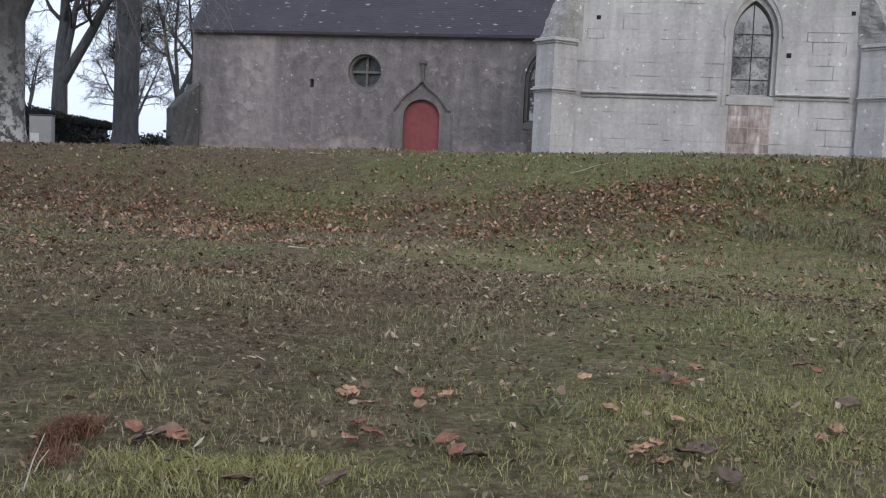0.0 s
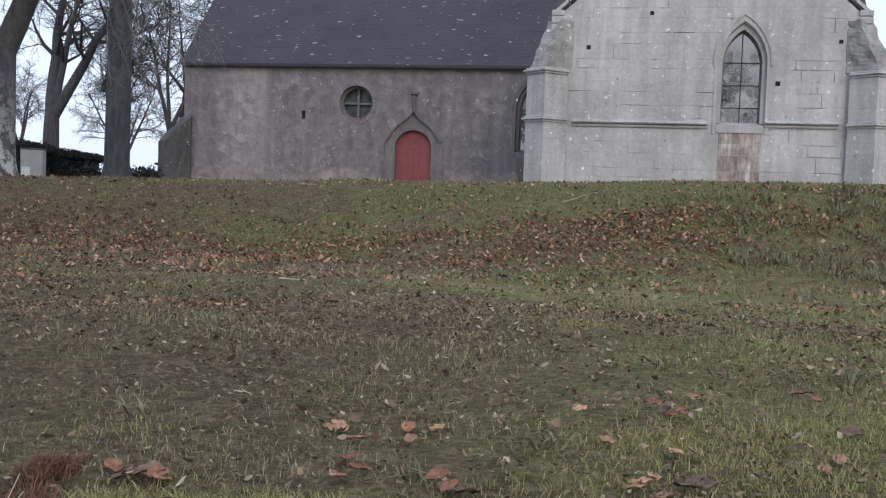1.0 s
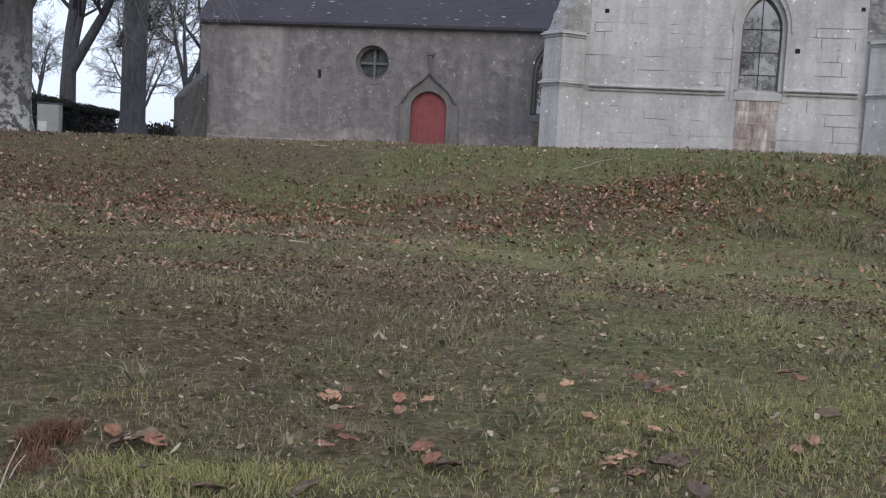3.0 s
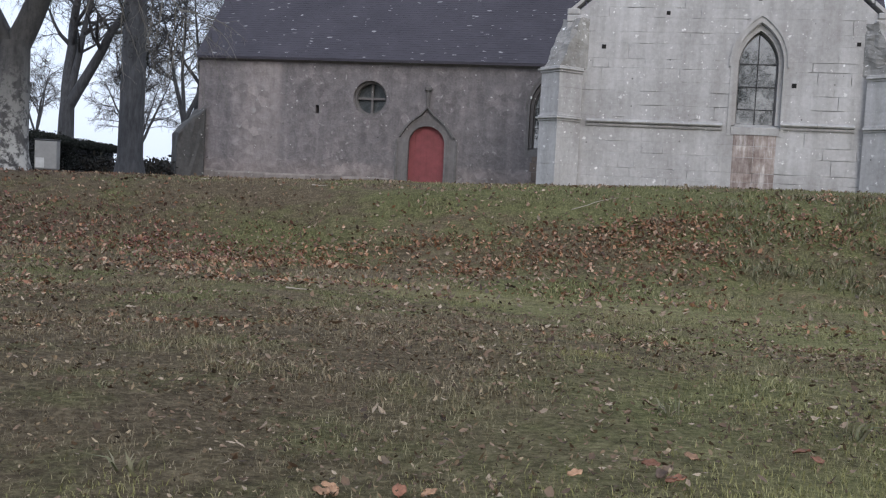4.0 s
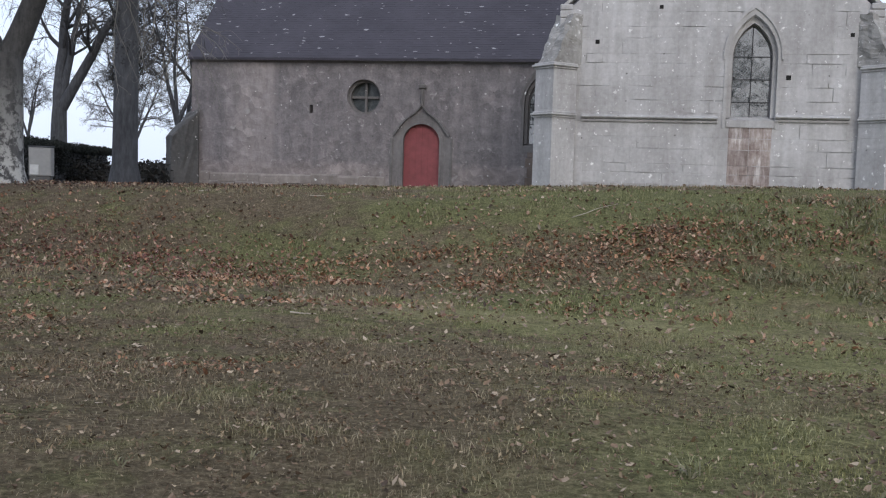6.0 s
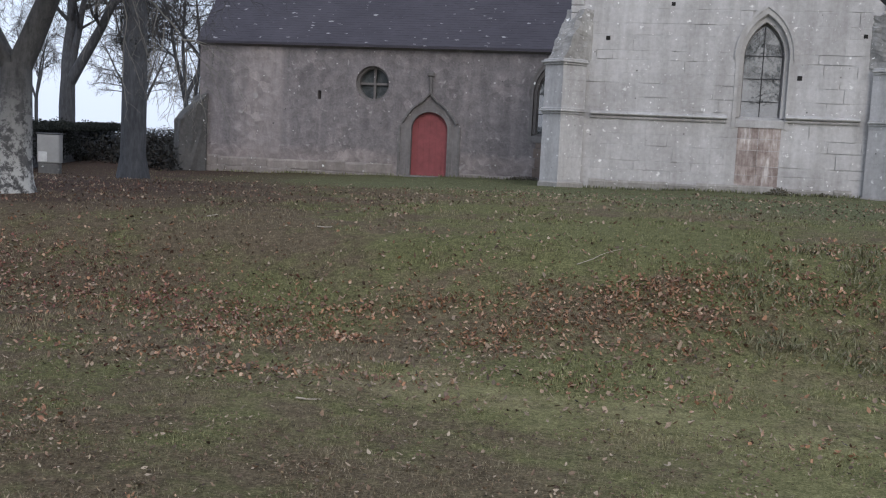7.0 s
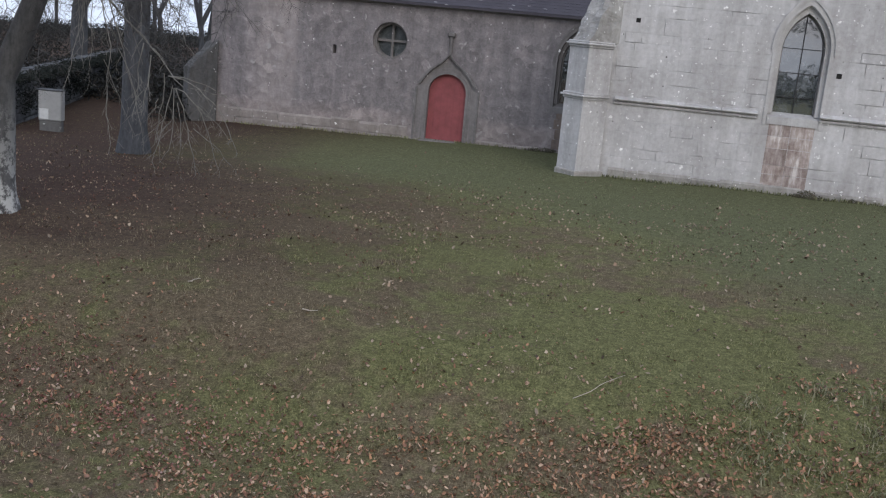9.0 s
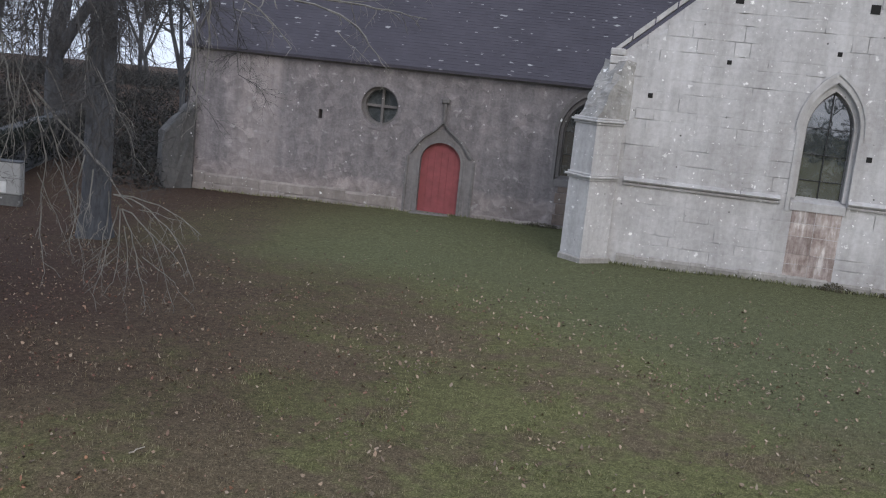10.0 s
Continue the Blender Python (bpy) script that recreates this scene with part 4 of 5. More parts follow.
def bare_tree(x, y, name, label, r, trunk_h, limbs, bark, seed, twig_r=0.02, sprays=9, lean=(0, 0), sides=14):
    """A tree on a flared trunk; limbs are (dx, dy, dz, length, radius share)."""
    rng = random.Random(seed)
    root = tagged(new(name), label, "tree")
    z0 = ground_z(x, y)
    root.location = (x, y, z0)
    v, f = [], []
    top = Vector((lean[0], lean[1], trunk_h))
    pts, rad = [], []
    for i in range(10):
        t = i / 9
        pts.append(Vector((top.x * t * t + 0.03 * math.sin(5 * t + seed), top.y * t * t, -0.3 + (trunk_h + 0.3) * t)))
        rad.append(r * (1 + 0.55 * math.exp(-t * trunk_h / 0.35) - 0.12 * t) * (1 + 0.03 * math.sin(9 * t + seed)))
    tube(v, f, pts, rad, sides)
    for k in range(len(v)):
        q = v[k]
        a = math.atan2(q.y, q.x)
        g = 1 + 0.10 * math.exp(-max(0, q.z) / 0.4) * math.sin(5 * a + seed) + 0.035 * noise.noise((q.x * 3 + seed, q.y * 3, q.z * 1.5))
        v[k] = Vector((q.x * g, q.y * g, q.z))
    raw("trunk", v, f, bark, root, "", True)
    tv, tf = [], []
    for dx, dy, dz, ln, share in limbs:
        lv, lf = [], []
        lp = bend(rng, top - Vector((0, 0, 0.25)), Vector((dx, dy, dz)), ln, 9, 0.07, 0.03)
        lr = [r * share * (1 - 0.8 * i / 9) + 0.01 for i in range(10)]
        tube(lv, lf, lp, lr, 9)
        for i in range(3, 10):
            for _ in range(2):
                e = (lp[i] - lp[i - 1]).normalized()
                s = Vector((rng.gauss(0, 1), rng.gauss(0, 1), rng.gauss(0, 0.6)))
                s = (s - e * s.dot(e)).normalized()
                bp = bend(rng, lp[i], e * 0.6 + s * 0.8, ln * rng.uniform(0.25, 0.45), 6, 0.12, 0.0)
                tube(lv, lf, bp, [max(0.012, lr[i] * 0.5) * (1 - 0.75 * j / 6) for j in range(7)], 5)
                for j in range(2, 7):
                    if rng.random() < sprays / 10:
                        q = Vector((rng.gauss(0, 1), rng.gauss(0, 1), rng.gauss(0, 0.8))).normalized()
                        spray(rng, tv, tf, bp[j], (bp[j] - bp[j - 1]).normalized() * 0.7 + q * 0.7, rng.uniform(0.7, 1.5), twig_r, 2, -0.04)
        raw("limb", lv, lf, bark, root, "", True)
    ob = raw("twig_mass", tv, tf, M_twig_backlit, root, "fine bare twigs")
    ob["kind"] = "stuff"
    return root


# darker copy of the twig bark: the silhouette against the sky is in its colour
M_twig_backlit = bark_mat("backlit_twig", (0.035, 0.034, 0.036), (0.085, 0.08, 0.078))

near_tree = bare_tree(-3.12, -17.2, "beech_tree", "old beech with pale lichened bark forking low down", 0.30, 2.1,
                      [(-0.75, 0.1, 1.0, 5.0, 0.7), (0.32, 0.15, 1.0, 6.0, 0.68), (-0.2, -0.6, 1.0, 4.5, 0.4)], M_barkpale, 3, 0.012, 5)
bare_tree(-5.35, -9.3, "beech_tree", "tall straight beech with dark grey bark", 0.30, 7.5,
          [(0.3, 0.2, 1, 5, 0.7), (-0.5, -0.1, 1, 5, 0.6), (0.1, -0.6, 0.8, 4, 0.5)], M_bark, 5, 0.014, 6)
bare_tree(-19.55, 10.3, "beech_tree", "dark beech with a trunk forking into two limbs", 0.38, 3.3,
          [(-0.16, 0, 1.0, 9, 0.8), (0.62, 0.1, 1.0, 9.5, 0.7), (0.1, 0.2, 1.0, 8, 0.5)], M_bark, 8, 0.03, 8)

bare_tree(-14.5, 12.2, "slender_tree", "slender dark tree behind the chapel's west end", 0.13, 3.0,
          [(-0.35, 0, 1.0, 6, 0.8), (0.3, 0.1, 1.0, 6, 0.8), (0.0, -0.2, 1.0, 6.5, 0.7)], M_bark, 23, 0.018, 9, (-0.1, 0), 8)

bare_tree(-15.9, 15.5, "slender_tree", "slender dark tree with a thick crown of bare twigs", 0.11, 5.2,
          [(-0.6, 0, 0.8, 4, 0.8), (0.55, 0.1, 0.9, 4.5, 0.8), (0.0, -0.3, 1.0, 4.5, 0.7), (0.9, 0.2, 0.6, 3.6, 0.6)], M_bark, 29, 0.026, 10, (0.5, 0), 8)

# hanging outer branches of the near beech: each from its fork (x, z) to its tip (x, z)
HANG_Y = -18.3
CARRY = [(-1.5, 5.3, -0.67, 3.62, 0.02), (-0.67, 3.62, 0.47, 2.42, 0.017), (-0.5, 5.6, -0.03, 4.3, 0.014), (-2.4, 5.8, 2.33, 4.86, 0.024), (-1.2, 5.3, -0.8, 4.25, 0.013), (-1.2, 4.4, -0.35, 3.2, 0.012)]
HANG = [(0.47, 2.42, 0.7, 1.25), (0.47, 2.42, 1.04, 1.37), (0.36, 2.57, 1.38, 1.71), (0.36, 2.57, 1.26, 2.21), (0.43, 2.45, 0.21, 1.4), (0.3, 2.6, 0.08, 1.6), (0.45, 2.42, 0.43, 1.57),
        (-0.77, 4.23, -0.89, 2.21), (-0.54, 3.5, -0.1, 1.66), (-0.65, 3.55, -0.54, 1.53), (-0.5, 3.88, -0.25, 2.78), (-0.03, 4.3, 0.16, 3.11), (0.09, 3.94, 0.54, 3.0), (-0.01, 2.97, -0.08, 2.02),
        (-0.97, 4.21, -1.05, 2.7), (1.36, 4.98, 1.31, 3.84), (1.14, 4.95, 1.34, 3.46), (0.1, 2.82, 0.13, 2.1), (2.33, 4.86, 3.48, 4.23), (2.5, 4.9, 3.67, 4.81), (1.26, 4.98, 2.24, 4.37)]
drng = random.Random(21)


def hang(x0, z0, x1, z1, r, arch_up, twigs):
    """A kinked branch that sags from its fork to its tip, with short side twigs that bend down."""
    v, f = [], []
    span = math.hypot(x1 - x0, z1 - z0)
    n = max(6, int(span / 0.13))
    dy = drng.uniform(-0.35, 0.35) * span
    pts, kx, kz = [], 0.0, 0.0
    for i in range(n + 1):
        t = i / n
        kx, kz = 0.7 * kx + drng.gauss(0, 0.016), 0.7 * kz + drng.gauss(0, 0.012)
        ease = math.sin(math.pi * t)
        bow = (x1 - x0) * (t ** 0.7 if arch_up else t)
        fall = (z1 - z0) * (t ** 1.5 if arch_up else t)
        pts.append(Vector((x0 + bow + kx * min(1, 4 * t), HANG_Y + dy * t + 0.05 * ease, z0 + fall + kz * ease)) - near_tree.location)
    tube(v, f, pts, [r * (1 - 0.62 * i / n) for i in range(n + 1)], 5)
    side = drng.choice((-1, 1))
    for i in range(2, n + 1):
        if drng.random() > twigs:
            continue
        side = -side
        e = (pts[i] - pts[i - 1]).normalized()
        d = e * 0.55 + Vector((side * drng.uniform(0.4, 0.9), drng.gauss(0, 0.35), -0.25 - 0.5 * drng.random()))
        ln = drng.uniform(0.12, 0.42) * (1.15 - 0.5 * i / n)
        tp = bend(drng, pts[i], d, ln, 5, 0.16, -0.14)
        tube(v, f, tp, [max(0.0022, r * 0.42) * (1 - 0.5 * k / 5) for k in range(6)], 4)
        for k in (2, 3, 4):
            if drng.random() < 0.55:
                q = bend(drng, tp[k], Vector((drng.choice((-1, 1)) * 0.6, drng.gauss(0, 0.4), -0.5)), ln * drng.uniform(0.25, 0.5), 3, 0.15, -0.1)
                tube(v, f, q, [0.0026, 0.0024, 0.002, 0.0016], 3)
    raw("hanging_branch", v, f, M_twig, near_tree, "grey hanging branch with fine twigs", True)


for x0, z0, x1, z1, r in CARRY:
    hang(x0, z0, x1, z1, r, z0 > 5.7, 0.5)
for x0, z0, x1, z1 in HANG:
    hang(x0, z0, x1, z1, 0.0125 if z0 > 4.8 else 0.0088, abs(x1 - x0) > 0.5, 0.95)
    q = drng.uniform(0.15, 0.5)
    hang(x0 + (x1 - x0) * q, z0 + (z1 - z0) * q, x1 + drng.uniform(-0.3, 0.22), z1 + drng.uniform(0.0, 0.45), 0.0058, False, 0.9)

# finer twigs of its crown, above the walk
cv, cf = [], []
for k in range(54):
    p = Vector((drng.uniform(-4.8, 0.7), drng.uniform(-19.0, -16.2), drng.uniform(5.0, 6.2))) - near_tree.location
    tip = p + Vector((drng.uniform(-0.4, 0.6), drng.uniform(-0.4, 0.4), -drng.uniform(0.7, 2.7)))
    pts = [p + (tip - p) * (i / 7) + Vector((drng.gauss(0, 0.05), drng.gauss(0, 0.05), 0)) for i in range(8)]
    tube(cv, cf, pts, [0.014 - 0.0012 * i for i in range(8)], 4)
    for i in range(1, 8):
        for _ in range(2):
            spray(drng, cv, cf, pts[i], Vector((drng.gauss(0, 0.7), drng.gauss(0, 0.7), -0.6)), drng.uniform(0.3, 0.7), 0.007, 2, -0.05)
crown = raw("twig_mass", cv, cf, M_twig_backlit, near_tree, "fine twigs of the crown, toned dark as against the sky")
crown["kind"] = "stuff"

# stand of trees beyond the churchyard
far_a = bare_tree(-21.0, 39.0, "bare_tree", "slender bare tree beyond the churchyard", 0.2, 4.5,
                  [(-0.3, 0, 1, 7, 0.7), (0.35, 0.2, 1, 7, 0.65), (0.05, -0.3, 1, 7.5, 0.6)], M_bark, 13, 0.03, 9, (0.2, 0), 8)
far_b = bare_tree(-44, 62.0, "bare_tree", "slender bare tree beyond the churchyard", 0.26, 3.0,
                  [(-0.5, 0.2, 1, 8, 0.7), (0.5, -0.1, 1, 8, 0.65), (0.0, 0.4, 1, 8, 0.5)], M_bark, 17, 0.034, 9, (-0.3, 0), 8)
frng = random.Random(4)
for k in range(8):
    src = far_a if k % 2 else far_b
    d = frng.uniform(105, 170)
    a = radians(frng.uniform(20, 42))
    px, py = 7 - d * math.sin(a), -32 + d * math.cos(a)
    s = frng.uniform(0.75, 1.25)
    c = copy_thing(src, pose(px, py, ground_z(px, py), 0, 0, frng.uniform(0, 360)))
    c.scale = (s, s, s)
# unseen copies behind the camera, there to be reflected in the window glass
for k in range(7):
    px, py, q = -6 + 7.5 * k + frng.uniform(-2, 2), frng.uniform(-105, -78), frng.uniform(1.0, 1.5)
    c = copy_thing(far_a if k % 2 else far_b, pose(px, py, ground_z(px, py), 0, 0, frng.uniform(0, 360)))
    c.scale = (q, q, q)
for ob in bpy.data.objects:
    if ob.name.startswith("bare_tree"):
        ob["group"] = "stand of bare trees"


# ---- churchyard wall, hedge and cabinet ----
def yard_wall():
    root = tagged(new("churchyard_wall"), "low dark rubble wall round the churchyard", "wall")
    rng = random.Random(9)
    p0, p1 = Vector((-10.4, -7.2, 0)), Vector((-17.8, 11.5, 0))
    length = (p1 - p0).length
    ang = math.degrees(math.atan2(p1.y - p0.y, p1.x - p0.x))
    root.matrix_local = pose(p0.x, p0.y, ground_z(p0.x, p0.y) + 0.12, 0, 0, ang)
    bm = bmesh.new()
    box(bm, 0, length, 0.06, 0.46, -0.5, 1.1)
    part("core", bm, M_darkwall, root)
    verts, faces = [], []
    z = -0.25
    while z < 1.18:
        h = rng.uniform(0.16, 0.26)
        x = 0
        while x < length:
            w = rng.uniform(0.22, 0.6)
            k = len(verts)
            j = lambda s: rng.uniform(-s, s)
            for yy, e in ((0.0, 0.03), (0.5, 0.03)):
                for xx, zz in ((x + e, z + e), (x + w - e, z + e), (x + w - e, z + h - e * 0.5), (x + e, z + h - e * 0.5)):
                    verts.append((xx + j(0.02), yy + j(0.02), zz + j(0.02)))
            faces += [(k, k + 1, k + 2, k + 3), (k + 7, k + 6, k + 5, k + 4), (k, k + 4, k + 5, k + 1), (k + 1, k + 5, k + 6, k + 2), (k + 2, k + 6, k + 7, k + 3), (k + 3, k + 7, k + 4, k)]
            x += w
        z += h
    ob = raw("rubble", verts, faces, M_darkwall, root)
    ob["kind"] = "stuff"


M_darkwall = stone_mat("mossy_dark_rubble", (0.05, 0.053, 0.058), (0.092, 0.095, 0.101), (0.15, 0.152, 0.155), 0.04, False)
M_darkwall.node_tree.nodes["Principled BSDF"].inputs["Specular IOR Level"].default_value = 0.05
yard_wall()


def leaf_cloud(name, label, category, blobs, n, size, material, seed):
    """Many small leaves and twigs filling soft clumps (x, y, z, rx, ry, rz)."""
    rng = np.random.default_rng(seed)
    vol = np.array([b[3] * b[4] * b[5] for b in blobs]) ** 0.67
    pick = rng.choice(len(blobs), n, p=vol / vol.sum())
    B = np.array(blobs)[pick]
    d = rng.normal(size=(n, 3))
    d /= np.linalg.norm(d, axis=1)[:, None]
    r = rng.uniform(0.35, 1.05, n) ** 0.5
    c = B[:, :3] + d * B[:, 3:] * r[:, None]
    u = rng.normal(size=(n, 3))
    u /= np.linalg.norm(u, axis=1)[:, None]
    w = np.cross(u, rng.normal(size=(n, 3)))
    w /= np.linalg.norm(w, axis=1)[:, None]
    s = size * rng.uniform(0.6, 1.4, n)[:, None]
    v = np.stack([c - u * s, c + w * s * 0.45, c + u * s, c - w * s * 0.45], 1).reshape(-1, 3)
    f = np.arange(n * 4).reshape(-1, 4)
    ob = raw(name, v.tolist(), f.tolist(), material)
    return tagged(ob, label, category, "", "stuff")


def leaf_mat(name, cols, rough=0.7, spec=0.2):
    m, nt, b = mat(name)
    rnd = nt.nodes.new("ShaderNodeNewGeometry").outputs["Random Per Island"]
    stops = [(i / (len(cols) - 1), c) for i, c in enumerate(cols)]
    c = ramp(nt, rnd, stops).outputs[0]
    n = noise_node(nt, 60.0, 3, 0.6, place(nt))
    c = mix(nt, 0.5, c, ramp(nt, n.outputs[0], [(0.3, (0.6, 0.6, 0.6)), (0.7, (1.2, 1.2, 1.2))]).outputs[0], 'MULTIPLY')
    nt.links.new(c, b.inputs["Base Color"])
    b.inputs["Roughness"].default_value = rough
    b.inputs["Specular IOR Level"].default_value = spec
    return m


M_hedge = leaf_mat("dark_hedge_leaf", [(0.02, 0.023, 0.024), (0.034, 0.038, 0.036), (0.046, 0.047, 0.045), (0.03, 0.034, 0.031)])
hrng = random.Random(31)
blobs = []
for k in range(130):
    t = k / 129
    x, y = -92 + 80 * t, 52 + 8 * math.sin(t * 2.2) + hrng.uniform(-1.5, 1.5)
    h = hrng.uniform(0.65, 0.95)
    blobs.append((x, y, ground_z(x, y) + h * 0.95, 1.4, 1.4, h))
leaf_cloud("hedge", "dark overgrown hedge beyond the wall", "hedge", blobs, 60000, 0.09, M_hedge, 2)
# unseen hedge behind the camera, added as the dark band reflected in the windows
blobs = []
for k in range(70):
    x, y, h = -8 + 0.72 * k, -66 + hrng.uniform(-1.5, 1.5), hrng.uniform(1.2, 1.9)
    blobs.append((x, y, ground_z(x, y) + h * 0.9, 1.3, 1.1, h))
leaf_cloud("hedge", "unseen dark hedge behind the camera for the window reflections", "hedge", blobs, 22000, 0.15, M_hedge, 15)
M_bramble = leaf_mat("dead_bramble_leaf", [(0.012, 0.012, 0.012), (0.024, 0.022, 0.02), (0.018, 0.02, 0.017), (0.036, 0.031, 0.028)])
blobs = []
for k in range(420):
    y = 2.6 + 44 * hrng.random() ** 1.5
    x = -8.9 - 0.22 * (y - 2.6) - hrng.random() ** 1.3 * (10 + 0.9 * y)
    blobs.append((x, y, ground_z(x, y) + 0.2, hrng.uniform(0.7, 1.5), hrng.uniform(0.7, 1.5), hrng.uniform(0.35, 0.8)))
for k in range(50):
    y = hrng.uniform(-7.5, 3)
    x = -12.0 - 0.4 * (y + 7) - abs(hrng.gauss(0, 3))
    blobs.append((x, y, ground_z(x, y) + 0.25, hrng.uniform(0.6, 1.2), hrng.uniform(0.6, 1.2), hrng.uniform(0.5, 0.95)))
for k in range(16):
    blobs.append((hrng.uniform(-10.2, -8.5), hrng.uniform(-1.6, 0.6), ground_z(-9, 0) + hrng.uniform(0.1, 0.5), 0.45, 0.4, hrng.uniform(0.25, 0.55)))
leaf_cloud("bramble_thicket", "low dark thicket of dead brambles", "brambles", blobs, 90000, 0.085, M_bramble, 9)
M_ivy = leaf_mat("ivy_leaf", [(0.018, 0.021, 0.02), (0.028, 0.032, 0.029), (0.04, 0.043, 0.039)], 0.95, 0.02)
blobs = []
for k in range(60):
    t = hrng.random() ** 1.3
    blobs.append((-10.5 - 7.4 * t - 0.1 + hrng.uniform(-0.15, 0.25), -7.2 + 18.7 * t, hrng.uniform(0.1, 0.95), 0.3, 0.55, hrng.uniform(0.25, 0.5)))
for k in range(120):
    t = hrng.random()
    blobs.append((-10.25 - 7.4 * t + hrng.uniform(-0.1, 0.1), -7.1 + 18.7 * t, hrng.uniform(0.98, 1.12), 0.32, 0.5, hrng.uniform(0.1, 0.18)))
leaf_cloud("ivy", "dark green ivy growing over the wall", "ivy", blobs, 34000, 0.04, M_ivy, 6)
blobs = []
for k in range(46):
    z, a = hrng.uniform(2.2, 7.4), hrng.uniform(0, 2 * math.pi)
    blobs.append((-5.35 + 0.3 * math.cos(a), -9.3 + 0.3 * math.sin(a), z, 0.12, 0.12, hrng.uniform(0.15, 0.4)))
leaf_cloud("trunk_ivy", "thin dark ivy climbing a tall beech trunk", "ivy", blobs, 2600, 0.028, M_ivy, 14)

cab = tagged(new("utility_cabinet"), "pale grey metal cabinet with a white plate", "cabinet")
cab.matrix_local = pose(-9.4, -6.6, 0, 0, 0, 14)
# added block below the body, dark like the shadowed ground, to fit the view
bm = bmesh.new()
box(bm, -0.29, 0.29, -0.12, 0.12, -0.5, 0.08, 0.02)
part("base", bm, M_dark_stone, cab, "dark filler base")
bm = bmesh.new()
box(bm, -0.31, 0.31, -0.14, 0.14, 0.08, 0.88, 0.015)
part("body", bm, M_cabinet, cab)
bm = bmesh.new()
box(bm, -0.33, 0.33, -0.16, 0.16, 0.88, 0.92, 0.012)
part("lid", bm, M_darkwall, cab, "dark weathered top")
bm = bmesh.new()
box(bm, -0.29, 0.29, -0.15, -0.139, 0.11, 0.86, 0.004)
cdoor = part("door", bm, M_cabinet, cab)
bm = bmesh.new()
box(bm, -0.27, -0.03, -0.157, -0.149, 0.12, 0.4, 0.003)
part("plate", bm, M_label, cdoor, "white plate")


# ---- grass ----
def grass_mat():
    m, nt, b = mat("winter_grass_blade")
    p = place(nt)
    rnd = nt.nodes.new("ShaderNodeNewGeometry").outputs["Random Per Island"]
    green = ramp(nt, rnd, [(0.0, (0.062, 0.07, 0.026)), (0.5, (0.165, 0.17, 0.076)), (0.85, (0.27, 0.268, 0.125)), (1.0, (0.38, 0.36, 0.21))]).outputs[0]
    straw = ramp(nt, rnd, [(0.0, (0.1, 0.08, 0.05)), (0.5, (0.195, 0.16, 0.1)), (1.0, (0.36, 0.3, 0.205))]).outputs[0]
    c = mix(nt, bare_share(nt, p), green, straw)
    lush, moss, lit_strip = turf_zones(nt, p)
    c = mix(nt, lush, c, ramp(nt, rnd, [(0.0, (0.06, 0.064, 0.029)), (0.5, (0.134, 0.141, 0.072)), (1.0, (0.28, 0.282, 0.16))]).outputs[0])
    c = mix(nt, mix(nt, 1.0, moss, (0.82, 0.82, 0.82), 'MULTIPLY'), c, ramp(nt, rnd, [(0.0, (0.1, 0.105, 0.035)), (0.5, (0.23, 0.228, 0.1)), (1.0, (0.44, 0.42, 0.23))]).outputs[0])
    # blades there are paler too, the same painted light
    c = mix(nt, lit_strip, c, ramp(nt, rnd, [(0.0, (0.15, 0.132, 0.06)), (0.5, (0.29, 0.26, 0.13)), (1.0, (0.46, 0.41, 0.235))]).outputs[0])
    c = darker_upper_turf(nt, p, c)
    nt.links.new(c, b.inputs["Base Color"])
    b.inputs["Roughness"].default_value = 0.7
    b.inputs["Specular IOR Level"].default_value = 0.2
    return m


M_grass = grass_mat()


def blades(name, label, cx, cy, h, material, seed, width=0.0035, spread=0.5):
    """Curved blades at the given places, as one mesh."""
    rng = np.random.default_rng(seed)
    n = len(cx)
    cz = np.array([ground_z(a, b) for a, b in zip(cx, cy)]) - 0.005
    base = np.stack([cx, cy, cz], 1)
    a = rng.uniform(0, 2 * np.pi, n)
    out = np.stack([np.cos(a), np.sin(a), np.zeros(n)], 1)
    lean = rng.uniform(0.15, 1.0, n)[:, None] * spread
    b = rng.uniform(0, 2 * np.pi, n)
    side = np.stack([np.cos(b), np.sin(b), np.zeros(n)], 1) * (width * rng.uniform(0.7, 1.4, n) * np.clip(h / 0.05, 0.8, 2.2))[:, None]
    up = np.array([0, 0, 1.0])
    H = h[:, None]
    mid = base + up * H * 0.6 + out * H * lean * 0.5
    tip = base + up * H * (1.05 - 0.35 * lean) + out * H * lean * 1.5
    v = np.stack([base - side, base + side, mid + side * 0.8, mid - side * 0.8, tip], 1).reshape(-1, 3)
    k = np.arange(n)[:, None] * 5
    me = bpy.data.meshes.new(name)
    loops = np.concatenate([k + [[0, 1, 2, 3]], k + [[3, 2, 4]]], 1).astype(np.int32)
    me.vertices.add(n * 5)
    me.vertices.foreach_set("co", v.ravel())
    me.loops.add(n * 7)
    me.loops.foreach_set("vertex_index", loops.ravel())
    me.polygons.add(n * 2)
    start = (np.arange(n)[:, None] * 7 + [[0, 4]]).astype(np.int32)
    me.polygons.foreach_set("loop_start", start.ravel())
    me.update(calc_edges=True)
    me.materials.append(material)
    ob = new(name, me)
    return tagged(ob, label, "grass", "", "stuff")


def wedge(rng, n, y0, y1):
    """Places on the lawn, on a field that widens towards the chapel."""
    y = y0 + (y1 - y0) * rng.uniform(0, 1, n)
    half = 1.3 + 0.56 * (y + 33.2)
    x = 6.9 - 0.2 * (y + 32) + rng.uniform(-1, 1, n) * half
    return x, y


